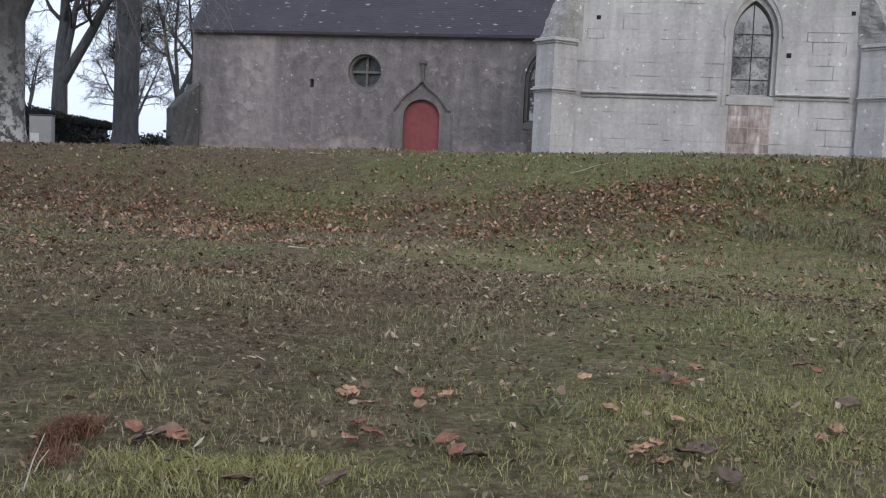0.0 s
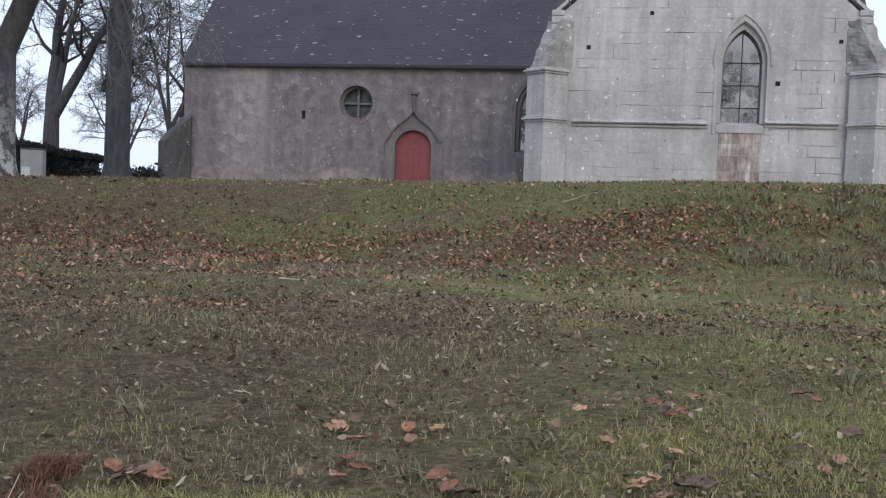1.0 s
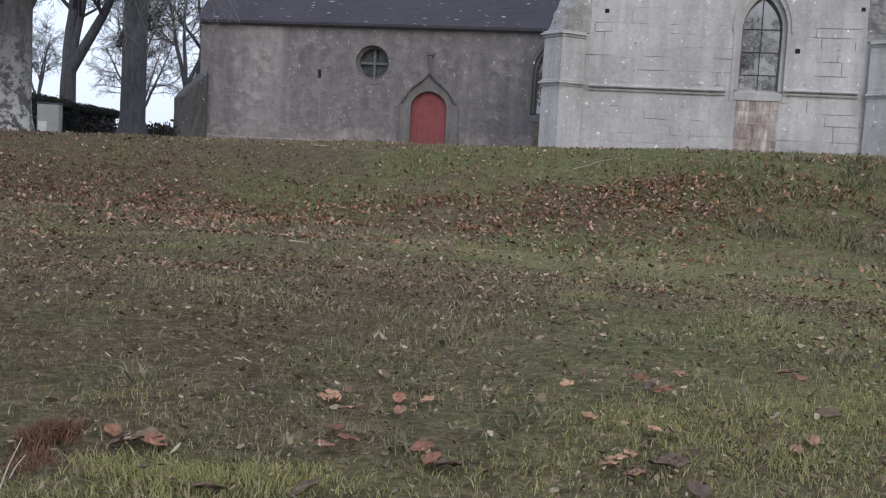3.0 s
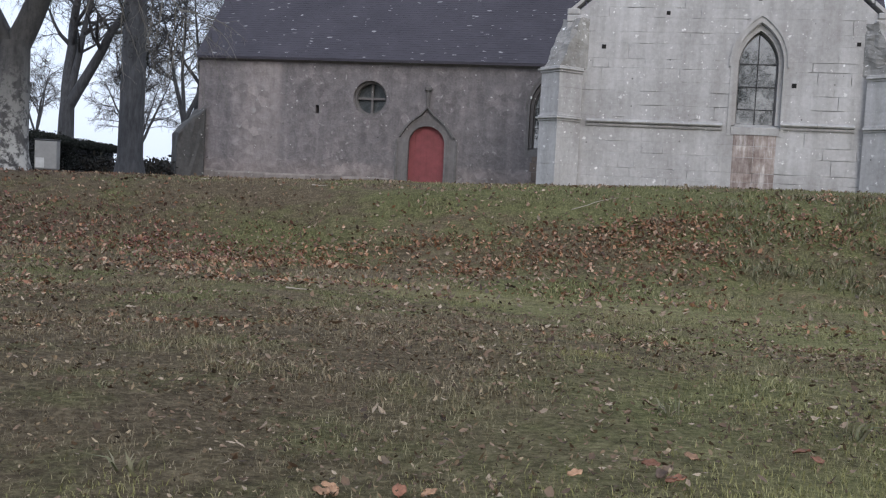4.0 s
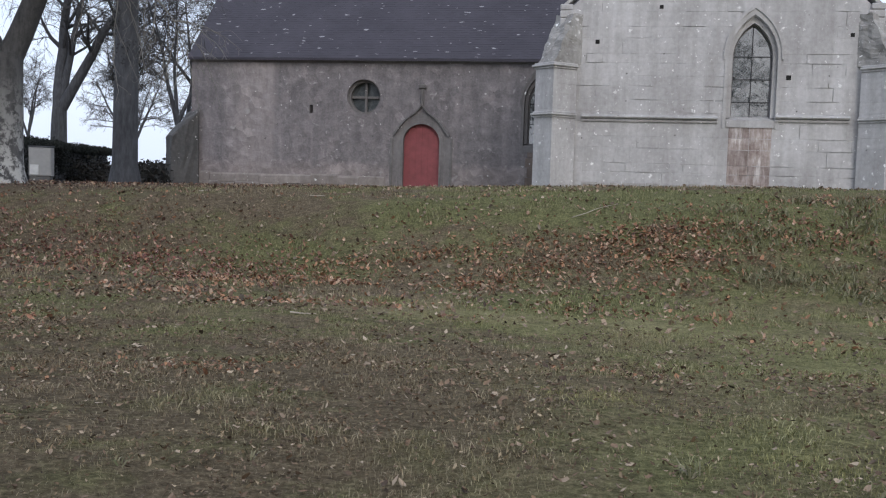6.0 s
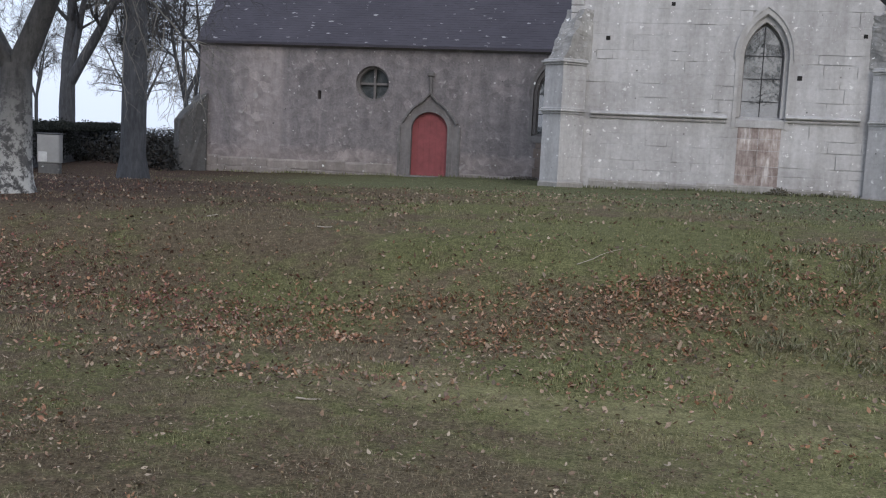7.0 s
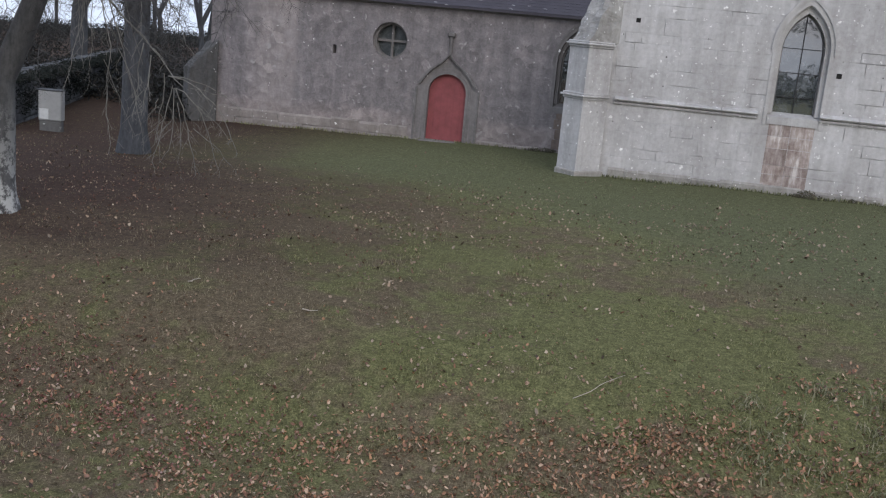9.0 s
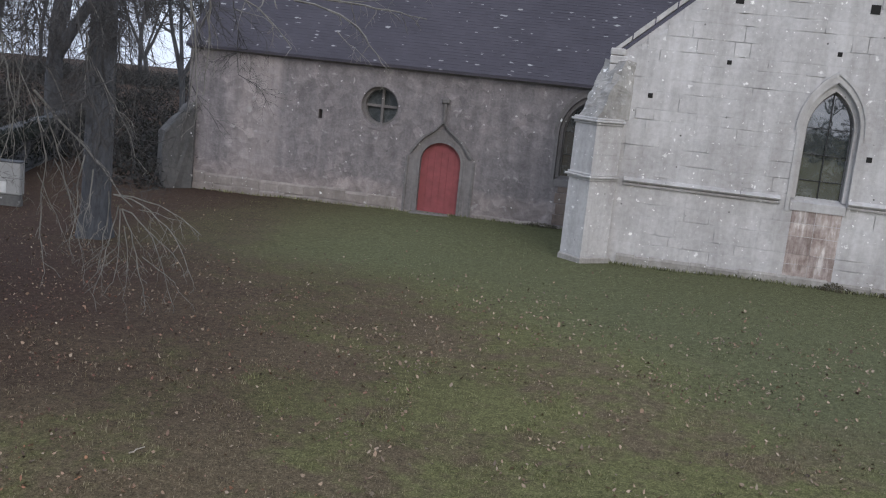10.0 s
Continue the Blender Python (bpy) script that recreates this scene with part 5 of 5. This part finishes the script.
def clear_of_walls(x, y):
    return ~((y > -0.35) & (x > -9) & (x < 14)) & ~((y > -5.6) & (x > 4.3) & (x < 13.6))


def clump(x, y, s):
    return np.array([noise.noise((a * s, b * s, 5.0)) for a, b in zip(x, y)])


grng = np.random.default_rng(1)
for y0, y1, n, lo, hi, wd in ((-32.3, -29.0, 150000, 0.009, 0.023, 0.001), (-29.0, -24.0, 170000, 0.012, 0.03, 0.0017), (-24.0, -16.0, 140000, 0.018, 0.04, 0.003), (-16.0, -1.0, 110000, 0.016, 0.034, 0.0045)):
    x, y = wedge(grng, n, y0, y1)
    ok = clear_of_walls(x, y)
    x, y = x[ok], y[ok]
    c = clump(x, y, 1.6) + 0.5 * clump(x, y, 5.0)
    keep = grng.uniform(-0.75 if y0 > -25 else -0.62, 0.5, len(x)) < c
    keep &= grng.uniform(0, 1, len(x)) < np.where(y > -20.5, np.clip((x + 2.5) / 5.5, 0.25, 1.0), 1.0)
    x, y, c = x[keep], y[keep], c[keep]
    h = grng.uniform(lo, hi, len(x)) * np.clip(1.0 + 0.9 * c, 0.5, 1.8)
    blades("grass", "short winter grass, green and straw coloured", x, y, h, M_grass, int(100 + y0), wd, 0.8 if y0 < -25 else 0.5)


# fresh green tufts on the lower lawn
M_fresh = leaf_mat("fresh_grass_blade", [(0.19, 0.188, 0.07), (0.28, 0.268, 0.108), (0.38, 0.355, 0.17), (0.23, 0.215, 0.09)])
fx, fy, fh = [], [], []
frs = np.random.default_rng(17)
for a, b, sp, m in ((6.55, -30.72, 0.10, 700), (6.72, -30.6, 0.09, 400), (7.02, -30.45, 0.12, 800), (7.22, -30.28, 0.10, 500), (7.45, -30.45, 0.14, 700), (6.4, -30.75, 0.07, 300), (7.62, -30.2, 0.16, 600), (7.0, -29.9, 0.12, 350), (7.5, -29.6, 0.2, 600), (8.0, -29.3, 0.25, 700), (7.9, -28.3, 0.3, 700), (6.3, -30.2, 0.12, 300), (8.6, -27.6, 0.4, 800), (7.7, -30.0, 0.25, 1400), (8.2, -29.6, 0.35, 1500), (8.0, -28.8, 0.4, 1300), (7.35, -30.0, 0.12, 500), (9.0, -27.0, 0.6, 1500), (9.6, -25.6, 0.8, 1800), (6.5, -30.58, 0.05, 900), (6.6, -30.6, 0.05, 900), (6.7, -30.55, 0.05, 700), (6.42, -30.55, 0.03, 300), (7.25, -30.05, 0.09, 900), (7.55, -29.9, 0.1, 800), (7.9, -29.75, 0.2, 1500), (8.3, -29.0, 0.35, 1800), (7.45, -30.2, 0.1, 900), (7.0, -27.95, 0.16, 900), (7.62, -28.8, 0.12, 500), (6.2, -24.9, 0.6, 1500), (7.6, -25.0, 0.7, 1500)):
    fx += list(a + frs.normal(0, sp, m))
    fy += list(b + frs.normal(0, sp * 0.7, m))
    fh += list(frs.uniform(0.01, 0.028, m))
blades("fresh_grass", "fresh bright green tufts of grass", np.array(fx), np.array(fy), np.array(fh), M_fresh, 19, 0.0011, 0.7)

# coarse tussocks on the bank, and a few by the path
def straw_mat():
    return leaf_mat("dry_straw_blade", [(0.13, 0.122, 0.068), (0.22, 0.205, 0.125), (0.09, 0.1, 0.045), (0.3, 0.27, 0.18)])


M_straw = straw_mat()
tx, ty, th = [], [], []
trng = np.random.default_rng(7)
for k in range(260):
    a, b = trng.uniform(8.0, 13.0), trng.uniform(-22.9, -20.2)
    if trng.uniform() > 0.35 + 0.09 * (a - 6):
        continue
    m = 34
    tx += list(a + trng.normal(0, 0.09, m))
    ty += list(b + trng.normal(0, 0.09, m))
    th += list(trng.uniform(0.04, 0.11, m))
for a, b, m, hh in ((6.22, -30.05, 16, 0.055), (6.05, -29.2, 10, 0.045), (5.75, -29.4, 12, 0.045), (7.05, -30.1, 20, 0.05), (7.3, -29.0, 16, 0.07), (7.75, -29.2, 20, 0.07), (6.85, -30.35, 14, 0.05)):
    tx += list(a + trng.normal(0, 0.02, m))
    ty += list(b + trng.normal(0, 0.02, m))
    th += list(trng.uniform(0.5, 1.0, m) * hh)
blades("tussock_grass", "coarse dry tussocks of bleached grass", np.array(tx), np.array(ty), np.array(th), M_straw, 5, 0.0032, 1.15)
wx = trng.uniform(5.3, 12.4, 900)
wy = TY - 0.1 - np.abs(trng.normal(0, 0.06, 900))
far_w = trng.uniform(-7.5, 3.9, 700)
blades("wall_foot_grass", "longer grass at the foot of the walls", np.concatenate([wx, far_w]), np.concatenate([wy, -0.12 - np.abs(trng.normal(0, 0.05, 700))]), trng.uniform(0.03, 0.11, 1600), M_grass, 8, 0.006, 0.5)

# weeds at the foot of the gable below the window
M_weed = leaf_mat("dull_weed_leaf", [(0.05, 0.055, 0.033), (0.09, 0.082, 0.055), (0.14, 0.115, 0.08)])
leaf_cloud("weed_clump", "brownish green weeds against the wall foot", "weeds", [(10.4, TY - 0.18, 0.24, 0.26, 0.1, 0.17), (10.15, TY - 0.15, 0.2, 0.14, 0.06, 0.1), (10.75, TY - 0.14, 0.2, 0.14, 0.06, 0.09), (11.5, TY - 0.15, 0.22, 0.2, 0.07, 0.1), (7.6, TY - 0.14, 0.14, 0.2, 0.06, 0.08), (3.2, -0.2, 0.08, 0.5, 0.1, 0.1)], 1500, 0.024, M_weed, 12)

# ---- fallen leaves ----
# near-black to pale tones: the leaves' small shadows and highlights are in these colours
M_leaf = leaf_mat("fallen_beech_leaf", [(0.04, 0.03, 0.022), (0.16, 0.1, 0.065), (0.34, 0.24, 0.165), (0.06, 0.042, 0.032), (0.37, 0.275, 0.19), (0.10, 0.068, 0.05), (0.42, 0.33, 0.24), (0.05, 0.04, 0.03)], 0.6)
M_leafred = leaf_mat("fallen_russet_leaf", [(0.07, 0.034, 0.03), (0.21, 0.083, 0.066), (0.29, 0.12, 0.092), (0.1, 0.043, 0.037), (0.38, 0.26, 0.215), (0.17, 0.066, 0.055), (0.07, 0.042, 0.036)], 0.6)

M_leafmix = leaf_mat("fallen_orange_brown_leaf", [(0.1, 0.056, 0.038), (0.25, 0.125, 0.07), (0.4, 0.22, 0.125), (0.1, 0.05, 0.034), (0.5, 0.35, 0.24), (0.27, 0.13, 0.08), (0.08, 0.055, 0.04)], 0.6)

M_leafdull = leaf_mat("dull_brown_leaf", [(0.04, 0.03, 0.02), (0.15, 0.1, 0.066), (0.24, 0.165, 0.11), (0.06, 0.042, 0.03), (0.18, 0.12, 0.078), (0.42, 0.34, 0.25), (0.08, 0.055, 0.038)], 0.7)
M_leafbrown = leaf_mat("dark_brown_leaf", [(0.04, 0.028, 0.023), (0.15, 0.075, 0.054), (0.055, 0.038, 0.031), (0.29, 0.185, 0.13), (0.21, 0.1, 0.072), (0.045, 0.031, 0.026)], 0.7)


def litter(name, label, x, y, size, material, seed, tilt=0.5, slim=1.0):
    rng = np.random.default_rng(seed)
    n = len(x)
    z = np.array([ground_z(a, b) for a, b in zip(x, y)]) + rng.uniform(0.004, 0.024, n)
    c = np.stack([x, y, z], 1)
    a = rng.uniform(0, 2 * np.pi, n)
    u = np.stack([np.cos(a), np.sin(a), rng.normal(0, tilt, n)], 1)
    w = np.stack([-np.sin(a), np.cos(a), rng.normal(0, 1.25 * tilt, n)], 1)
    up = np.array([0, 0, 1.0]) * size[:, None]
    s = size[:, None]
    curl = rng.uniform(0.05, 0.55, n)[:, None]
    asp = rng.uniform(0.2, 0.42, n)[:, None] * slim
    v = np.stack([c - u * s * 0.55 + up * curl * 0.6, c - u * s * 0.15 + w * s * asp + up * curl * 0.5, c - u * s * 0.15 - w * s * asp + up * curl * 0.5,
                  c + u * s * 0.22 + w * s * asp * 0.85 + up * curl * 0.5, c + u * s * 0.22 - w * s * asp * 0.85 + up * curl * 0.5, c + u * s * 0.6 + up * curl, c + u * s * 0.02], 1)
    v = (v + rng.normal(0, 0.05, v.shape) * size[:, None, None]).reshape(-1, 3)
    k = np.arange(n)[:, None] * 7
    tri = np.concatenate([k + [[0, 2, 6]], k + [[0, 6, 1]], k + [[6, 2, 4]], k + [[1, 6, 3]], k + [[6, 4, 5]], k + [[3, 6, 5]]], 1).reshape(-1, 3)
    ob = raw(name, v.tolist(), tri.tolist(), material)
    return tagged(ob, label, "leaves", "", "stuff")


lrng = np.random.default_rng(3)


def bank_line(x):
    """The foot of the bank, where the wind has swept the leaves together."""
    return np.interp(x, [-2, 0, 2.7, 4.3, 5.5, 6.9, 8, 9, 12], [-20.6, -21.2, -22.7, -22.4, -21.9, -22.3, -21.5, -21.2, -20.8]) + 0.12 * np.sin(2.9 * x)


# drifts along the bank, heaped in patches
dx, dy = [], []
for k in range(150):
    a = lrng.uniform(-1.5, 11.5)
    b = bank_line(a) + lrng.normal(0, 0.55)
    m = int(lrng.uniform(10, 95) * min(1.4, 0.15 + 0.16 * max(0, a)))
    r = lrng.uniform(0.1, 0.34)
    dx.append(a + lrng.normal(0, r * 1.3, m))
    dy.append(b + lrng.normal(0, r * 0.8, m))
x, y = wedge(lrng, 9000, -24.8, -19.6)
ok = lrng.uniform(0, 1, 9000) < 0.16 + 0.5 * np.exp(-((y - bank_line(x)) / 0.9) ** 2)
x, y = np.concatenate(dx + [x[ok]]), np.concatenate(dy + [y[ok]])
litter("leaf_drift", "drift of brown and orange leaves along the bank", x, y, lrng.uniform(0.02, 0.046, len(x)), M_leafmix, 41)
# russet carpet on the bank below the trees
n = 40000
x, y = wedge(lrng, n, -24.0, -19.8)
core = np.exp(-((y - (-21.6 - 0.32 * x)) / 0.6) ** 2) * np.clip((4.3 - x) / 1.6, 0, 1)
ok = lrng.uniform(0, 1, n) < core * np.clip(0.46 + 0.9 * clump(x, y, 1.3) + 0.6 * clump(x, y, 4.0), 0.05, 1)
litter("leaf_carpet", "russet carpet of fallen beech leaves on the bank below the trees", x[ok], y[ok], lrng.uniform(0.02, 0.04, ok.sum()), M_leafred, 42)
# darker leaves on the ground below the beeches
n = 60000
x, y = wedge(lrng, n, -25.0, -6.0)
dens = np.clip((4.2 - x + 0.1 * (y + 20)) / 5, 0, 1) * np.clip(0.3 + clump(x, y, 0.7) + 0.5 * clump(x, y, 2.5), 0.03, 1) * np.clip((-8 - y) / 9, 0.02, 1.0) * np.where((y < -17.5) & (y > -20.6), 0.35, 1.0)
ok = (lrng.uniform(0, 1, n) < 0.85 * dens) & clear_of_walls(x, y)
litter("brown_leaves", "dull brown beech leaves on bare ground below the trees", x[ok], y[ok], lrng.uniform(0.022, 0.046, ok.sum()), M_leafbrown, 47)
# scattered over the lawn
n = 62000
x, y = wedge(lrng, n, -31.0, -3.0)
ok = (lrng.uniform(0, 1, n) < np.clip(np.where(y < -22, 0.34, 0.22) + 0.75 * clump(x, y, 0.8) + 0.45 * clump(x, y, 3.0), 0.05, 1) * np.clip((-6.5 - y) / 7, 0.05, 1.0) * np.where(y > -20.5, np.where(y > -15.5, 1.6, 0.75) * np.clip((x + 1) / 4, 0.45, 1.0), 1.0)) & clear_of_walls(x, y)
near = ok & (y < -25)
far_off = ok & (y >= -25)
litter("scattered_leaves", "scattered pale and brown fallen leaves on the lawn", x[far_off], y[far_off], np.where(y[far_off] > -20, 1.1, 1.0) * lrng.uniform(0.024, 0.05, far_off.sum()), M_leaf, 43)
near_size = np.clip(0.45 + 0.13 * (y[near] + 31), 0.45, 1.0)
litter("dull_leaves", "small dull brown leaves in the grass", x[near], y[near], near_size * lrng.uniform(0.016, 0.04, near.sum()), M_leafdull, 46, 0.3)
# small heaps on the lower lawn
hx, hy = [], []
for a, b, ra, rb, m in ((5.3, -27.75, 0.16, 0.16, 90), (4.95, -27.7, 0.2, 0.14, 26), (4.62, -28.0, 0.2, 0.16, 34), (7.05, -27.2, 0.26, 0.22, 80), (3.62, -26.8, 0.35, 0.3, 130), (3.15, -26.2, 0.3, 0.25, 70), (3.2, -24.2, 0.3, 0.15, 70), (3.8, -24.35, 0.35, 0.12, 90),
                        (4.4, -24.35, 0.35, 0.12, 110), (5.0, -24.3, 0.3, 0.12, 60), (6.7, -23.9, 0.4, 0.2, 110), (7.5, -24.1, 0.35, 0.15, 90), (8.0, -26.9, 0.3, 0.2, 50), (8.5, -26.8, 0.25, 0.2, 40), (8.4, -25.1, 0.3, 0.15, 60), (2.4, -24.0, 0.4, 0.2, 80)):
    hx.append(a + lrng.normal(0, ra, m))
    hy.append(b + lrng.normal(0, rb, m))
hx, hy = np.concatenate(hx), np.concatenate(hy)
litter("leaf_heaps", "small heaps of orange-brown leaves on the lower lawn", hx, hy, np.where(hy < -26.5, 0.62, 1.0) * lrng.uniform(0.018, 0.042, len(hx)), M_leafmix, 49, 0.45)
# small fragments close by
M_crumb = leaf_mat("bleached_crumb", [(0.05, 0.036, 0.024), (0.17, 0.118, 0.07), (0.27, 0.2, 0.12), (0.07, 0.05, 0.033), (0.4, 0.32, 0.21), (0.12, 0.085, 0.052), (0.05, 0.036, 0.024), (0.21, 0.145, 0.085)], 0.7)
n = 60000
x, y = wedge(lrng, n, -31.6, -24.5)
ok = lrng.uniform(0, 1, n) < np.clip(0.2 + 1.3 * clump(x, y, 1.7), 0.04, 1)
litter("leaf_fragments", "crumbled bits of leaves and bleached stems", x[ok], y[ok], np.clip(0.7 + 0.14 * (y[ok] + 31), 0.7, 1.3) * lrng.uniform(0.007, 0.021, ok.sum()), M_leafdull, 44, 0.3, 0.6)

n = 46000
x, y = wedge(lrng, n, -31.4, -26.5)
ok = lrng.uniform(0, 1, n) < np.clip(0.45 + 1.1 * clump(x, y, 2.3), 0.08, 1)
litter("leaf_crumbs", "fine crumbs of dead leaf and moss between the blades", x[ok], y[ok], lrng.uniform(0.004, 0.014, ok.sum()) * np.clip(0.8 + 0.2 * (y[ok] + 31), 0.8, 1.5), M_crumb, 50, 0.5, 0.7)


# single large leaves near the camera's start
def big_leaf_mesh(seed, length):
    rng = random.Random(seed)
    verts, faces = [], []
    n = 7
    curl = rng.uniform(0.1, 0.3)
    for i in range(n + 1):
        t = i / n
        w = length * 0.34 * math.sin(math.pi * min(1, 0.06 + t * 0.94)) ** 0.75 * (1 + 0.05 * math.sin(9 * t + seed))
        zc = length * curl * (t - 0.4) ** 2
        for s in (-1, -0.5, 0, 0.5, 1):
            verts.append((length * (t - 0.5), s * w, zc + abs(s) * w * 0.35 + 0.0025 * math.sin(11 * t + 5 * s + seed)))
    for i in range(n):
        for j in range(4):
            k = i * 5 + j
            faces.append((k, k + 1, k + 6, k + 5))
    return verts, faces


def fallen_leaf(seed, length, material, label):
    v, f = big_leaf_mesh(seed, length)
    ob = raw("fallen_leaf", v, f, material, None, "", True)
    so = ob.modifiers.new("thick", 'SOLIDIFY')
    so.thickness = 0.0012
    return tagged(ob, label, "leaf", "large fallen leaves")


def leaf_one(name, col):
    m, nt, b = mat(name)
    info = nt.nodes.new("ShaderNodeObjectInfo").outputs["Random"]
    p = place(nt, "object")
    n = noise_node(nt, 45, 5, 0.7, p)
    c = ramp(nt, n.outputs[0], [(0.3, tuple(q * 0.55 for q in col)), (0.7, tuple(min(1, q * 1.3) for q in col))]).outputs[0]
    c = mix(nt, 1.0, c, ramp(nt, info, [(0, (0.7, 0.7, 0.7)), (1, (1.25, 1.2, 1.15))]).outputs[0], 'MULTIPLY')
    nt.links.new(c, b.inputs["Base Color"])
    b.inputs["Roughness"].default_value = 0.85
    b.inputs["Specular IOR Level"].default_value = 0.2
    bump(nt, b, n.outputs[0], 0.4, 0.004)
    return m


M_big1 = leaf_one("russet_leaf", (0.27, 0.135, 0.09))
M_big2 = leaf_one("tan_leaf", (0.42, 0.26, 0.165))
M_big3 = leaf_one("grey_brown_leaf", (0.17, 0.12, 0.09))
kinds = [fallen_leaf(1, 0.044, M_big1, "curled russet fallen leaf on the grass"), fallen_leaf(2, 0.036, M_big2, "pale tan fallen leaf on the grass"), fallen_leaf(3, 0.055, M_big3, "dark grey-brown wet leaf on the grass")]
spots_at = [(6.72, -30.29, 0), (6.76, -30.35, 0), (6.735, -30.40, 0), (6.64, -30.05, 1), (6.69, -30.13, 1), (6.62, -30.06, 1), (6.625, -30.02, 1), (6.76, -30.0, 0), (6.82, -30.0, 1), (6.79, -30.11, 1),
            (6.36, -30.42, 0), (6.43, -30.43, 2), (6.47, -30.47, 0), (6.41, -30.46, 2), (6.45, -30.44, 0), (7.27, -29.77, 2), (7.29, -29.82, 0), (7.21, -30.34, 1), (7.23, -30.31, 1), (7.24, -30.41, 1), (7.20, -30.37, 1),
            (7.28, -30.35, 2), (7.30, -30.34, 2), (6.92, -30.41, 0), (6.95, -30.43, 2), (6.89, -30.36, 0), (7.61, -29.88, 2), (7.51, -30.18, 1), (7.55, -30.1, 1), (7.33, -29.59, 1), (7.61, -29.51, 0), (7.59, -29.42, 0),
            (7.27, -30.14, 1), (7.15, -30.09, 1), (6.78, -30.62, 2), (6.65, -30.66, 2), (7.24, -29.7, 0)]
for k, (a, b, kind) in enumerate(spots_at):
    m = pose(a, b, ground_z(a, b) + 0.012, frng.uniform(-18, 18), frng.uniform(-18, 18), frng.uniform(0, 360))
    if k < 3:
        kinds[(k, 1, 2)[0] if k == 0 else k].matrix_world = m if k == 0 else pose(*((7.09, -29.86) if k == 1 else (7.335, -30.47)), ground_z(7.2, -30.2) + 0.016, 8, -6, 40 * k)
    if k > 0:
        copy_thing(kinds[kind], m)

# russet bracken heap and its bleached stalk
bx, by = 6.285, -30.55
M_bracken = leaf_mat("dead_bracken", [(0.09, 0.05, 0.032), (0.19, 0.098, 0.06), (0.13, 0.066, 0.042), (0.27, 0.15, 0.095)])
bq = np.random.default_rng(45)
heap_x = np.concatenate([bx - 0.005 + bq.normal(0, 0.014, 1500), bx + 0.035 + bq.normal(0, 0.018, 900)])
heap_y = np.concatenate([by + 0.07 + bq.normal(0, 0.035, 1500), by - 0.05 + bq.normal(0, 0.03, 900)])
heap = blades("bracken_heap", "heap of russet dead bracken and leaves", heap_x, heap_y, np.concatenate([bq.uniform(0.012, 0.04, 1500), bq.uniform(0.006, 0.02, 900)]), M_bracken, 48, 0.0009, 0.9)
for ob_z in heap.data.vertices:
    r = math.hypot(ob_z.co.x - bx, (ob_z.co.y - by - 0.04) * 0.8)
    ob_z.co.z += 0.02 * max(0, 1 - r / 0.08)


def stick(name, label, pts, r, material):
    v, f = [], []
    tube(v, f, [Vector(p) for p in pts], [r * (1 - 0.5 * i / (len(pts) - 1)) for i in range(len(pts))], 6)
    return tagged(raw(name, v, f, material, None, "", True), label, "stick")


M_stick = plain("bleached_wood", (0.36, 0.31, 0.25), 0.8, 0, 0.2, 30)


def ground_line(x0, y0, x1, y1, n, lift, amp=0.02):
    out = []
    for i in range(n):
        t = i / (n - 1)
        x, y = x0 + (x1 - x0) * t + amp * math.sin(7 * t), y0 + (y1 - y0) * t + amp * math.cos(5 * t)
        out.append((x, y, ground_z(x, y) + lift))
    return out


for x0, y0, x1, y1, h in ((6.388, -30.77, 6.31, -30.6, 0.032), (6.345, -30.68, 6.33, -30.62, 0.02)):
    z0 = ground_z(x0, y0)
    stick("stalk", "bleached dry stalk leaning in the grass", [(x0, y0, z0 + 0.004), ((x0 + x1) / 2 - 0.003, (y0 + y1) / 2, z0 + 0.55 * h), (x1, y1, z0 + h)], 0.0014, M_stick)
stick("fallen_stick", "short pale stick lying in the grass", ground_line(4.76, -25.3, 4.92, -25.24, 5, 0.015), 0.008, M_stick)
stick("fallen_twig", "long pale forked twig lying on the lawn", ground_line(6.4, -21.1, 6.85, -20.55, 8, 0.02, 0.03), 0.005, M_stick)
stick("fallen_stick", "short pale stick lying in the grass", ground_line(1.38, -19.55, 1.44, -19.35, 4, 0.015), 0.011, M_stick)
stick("fallen_stick", "short pale stick lying in the grass", ground_line(3.05, -19.92, 3.22, -19.88, 4, 0.015), 0.01, M_stick)

# squared blocks last
build_blocks()
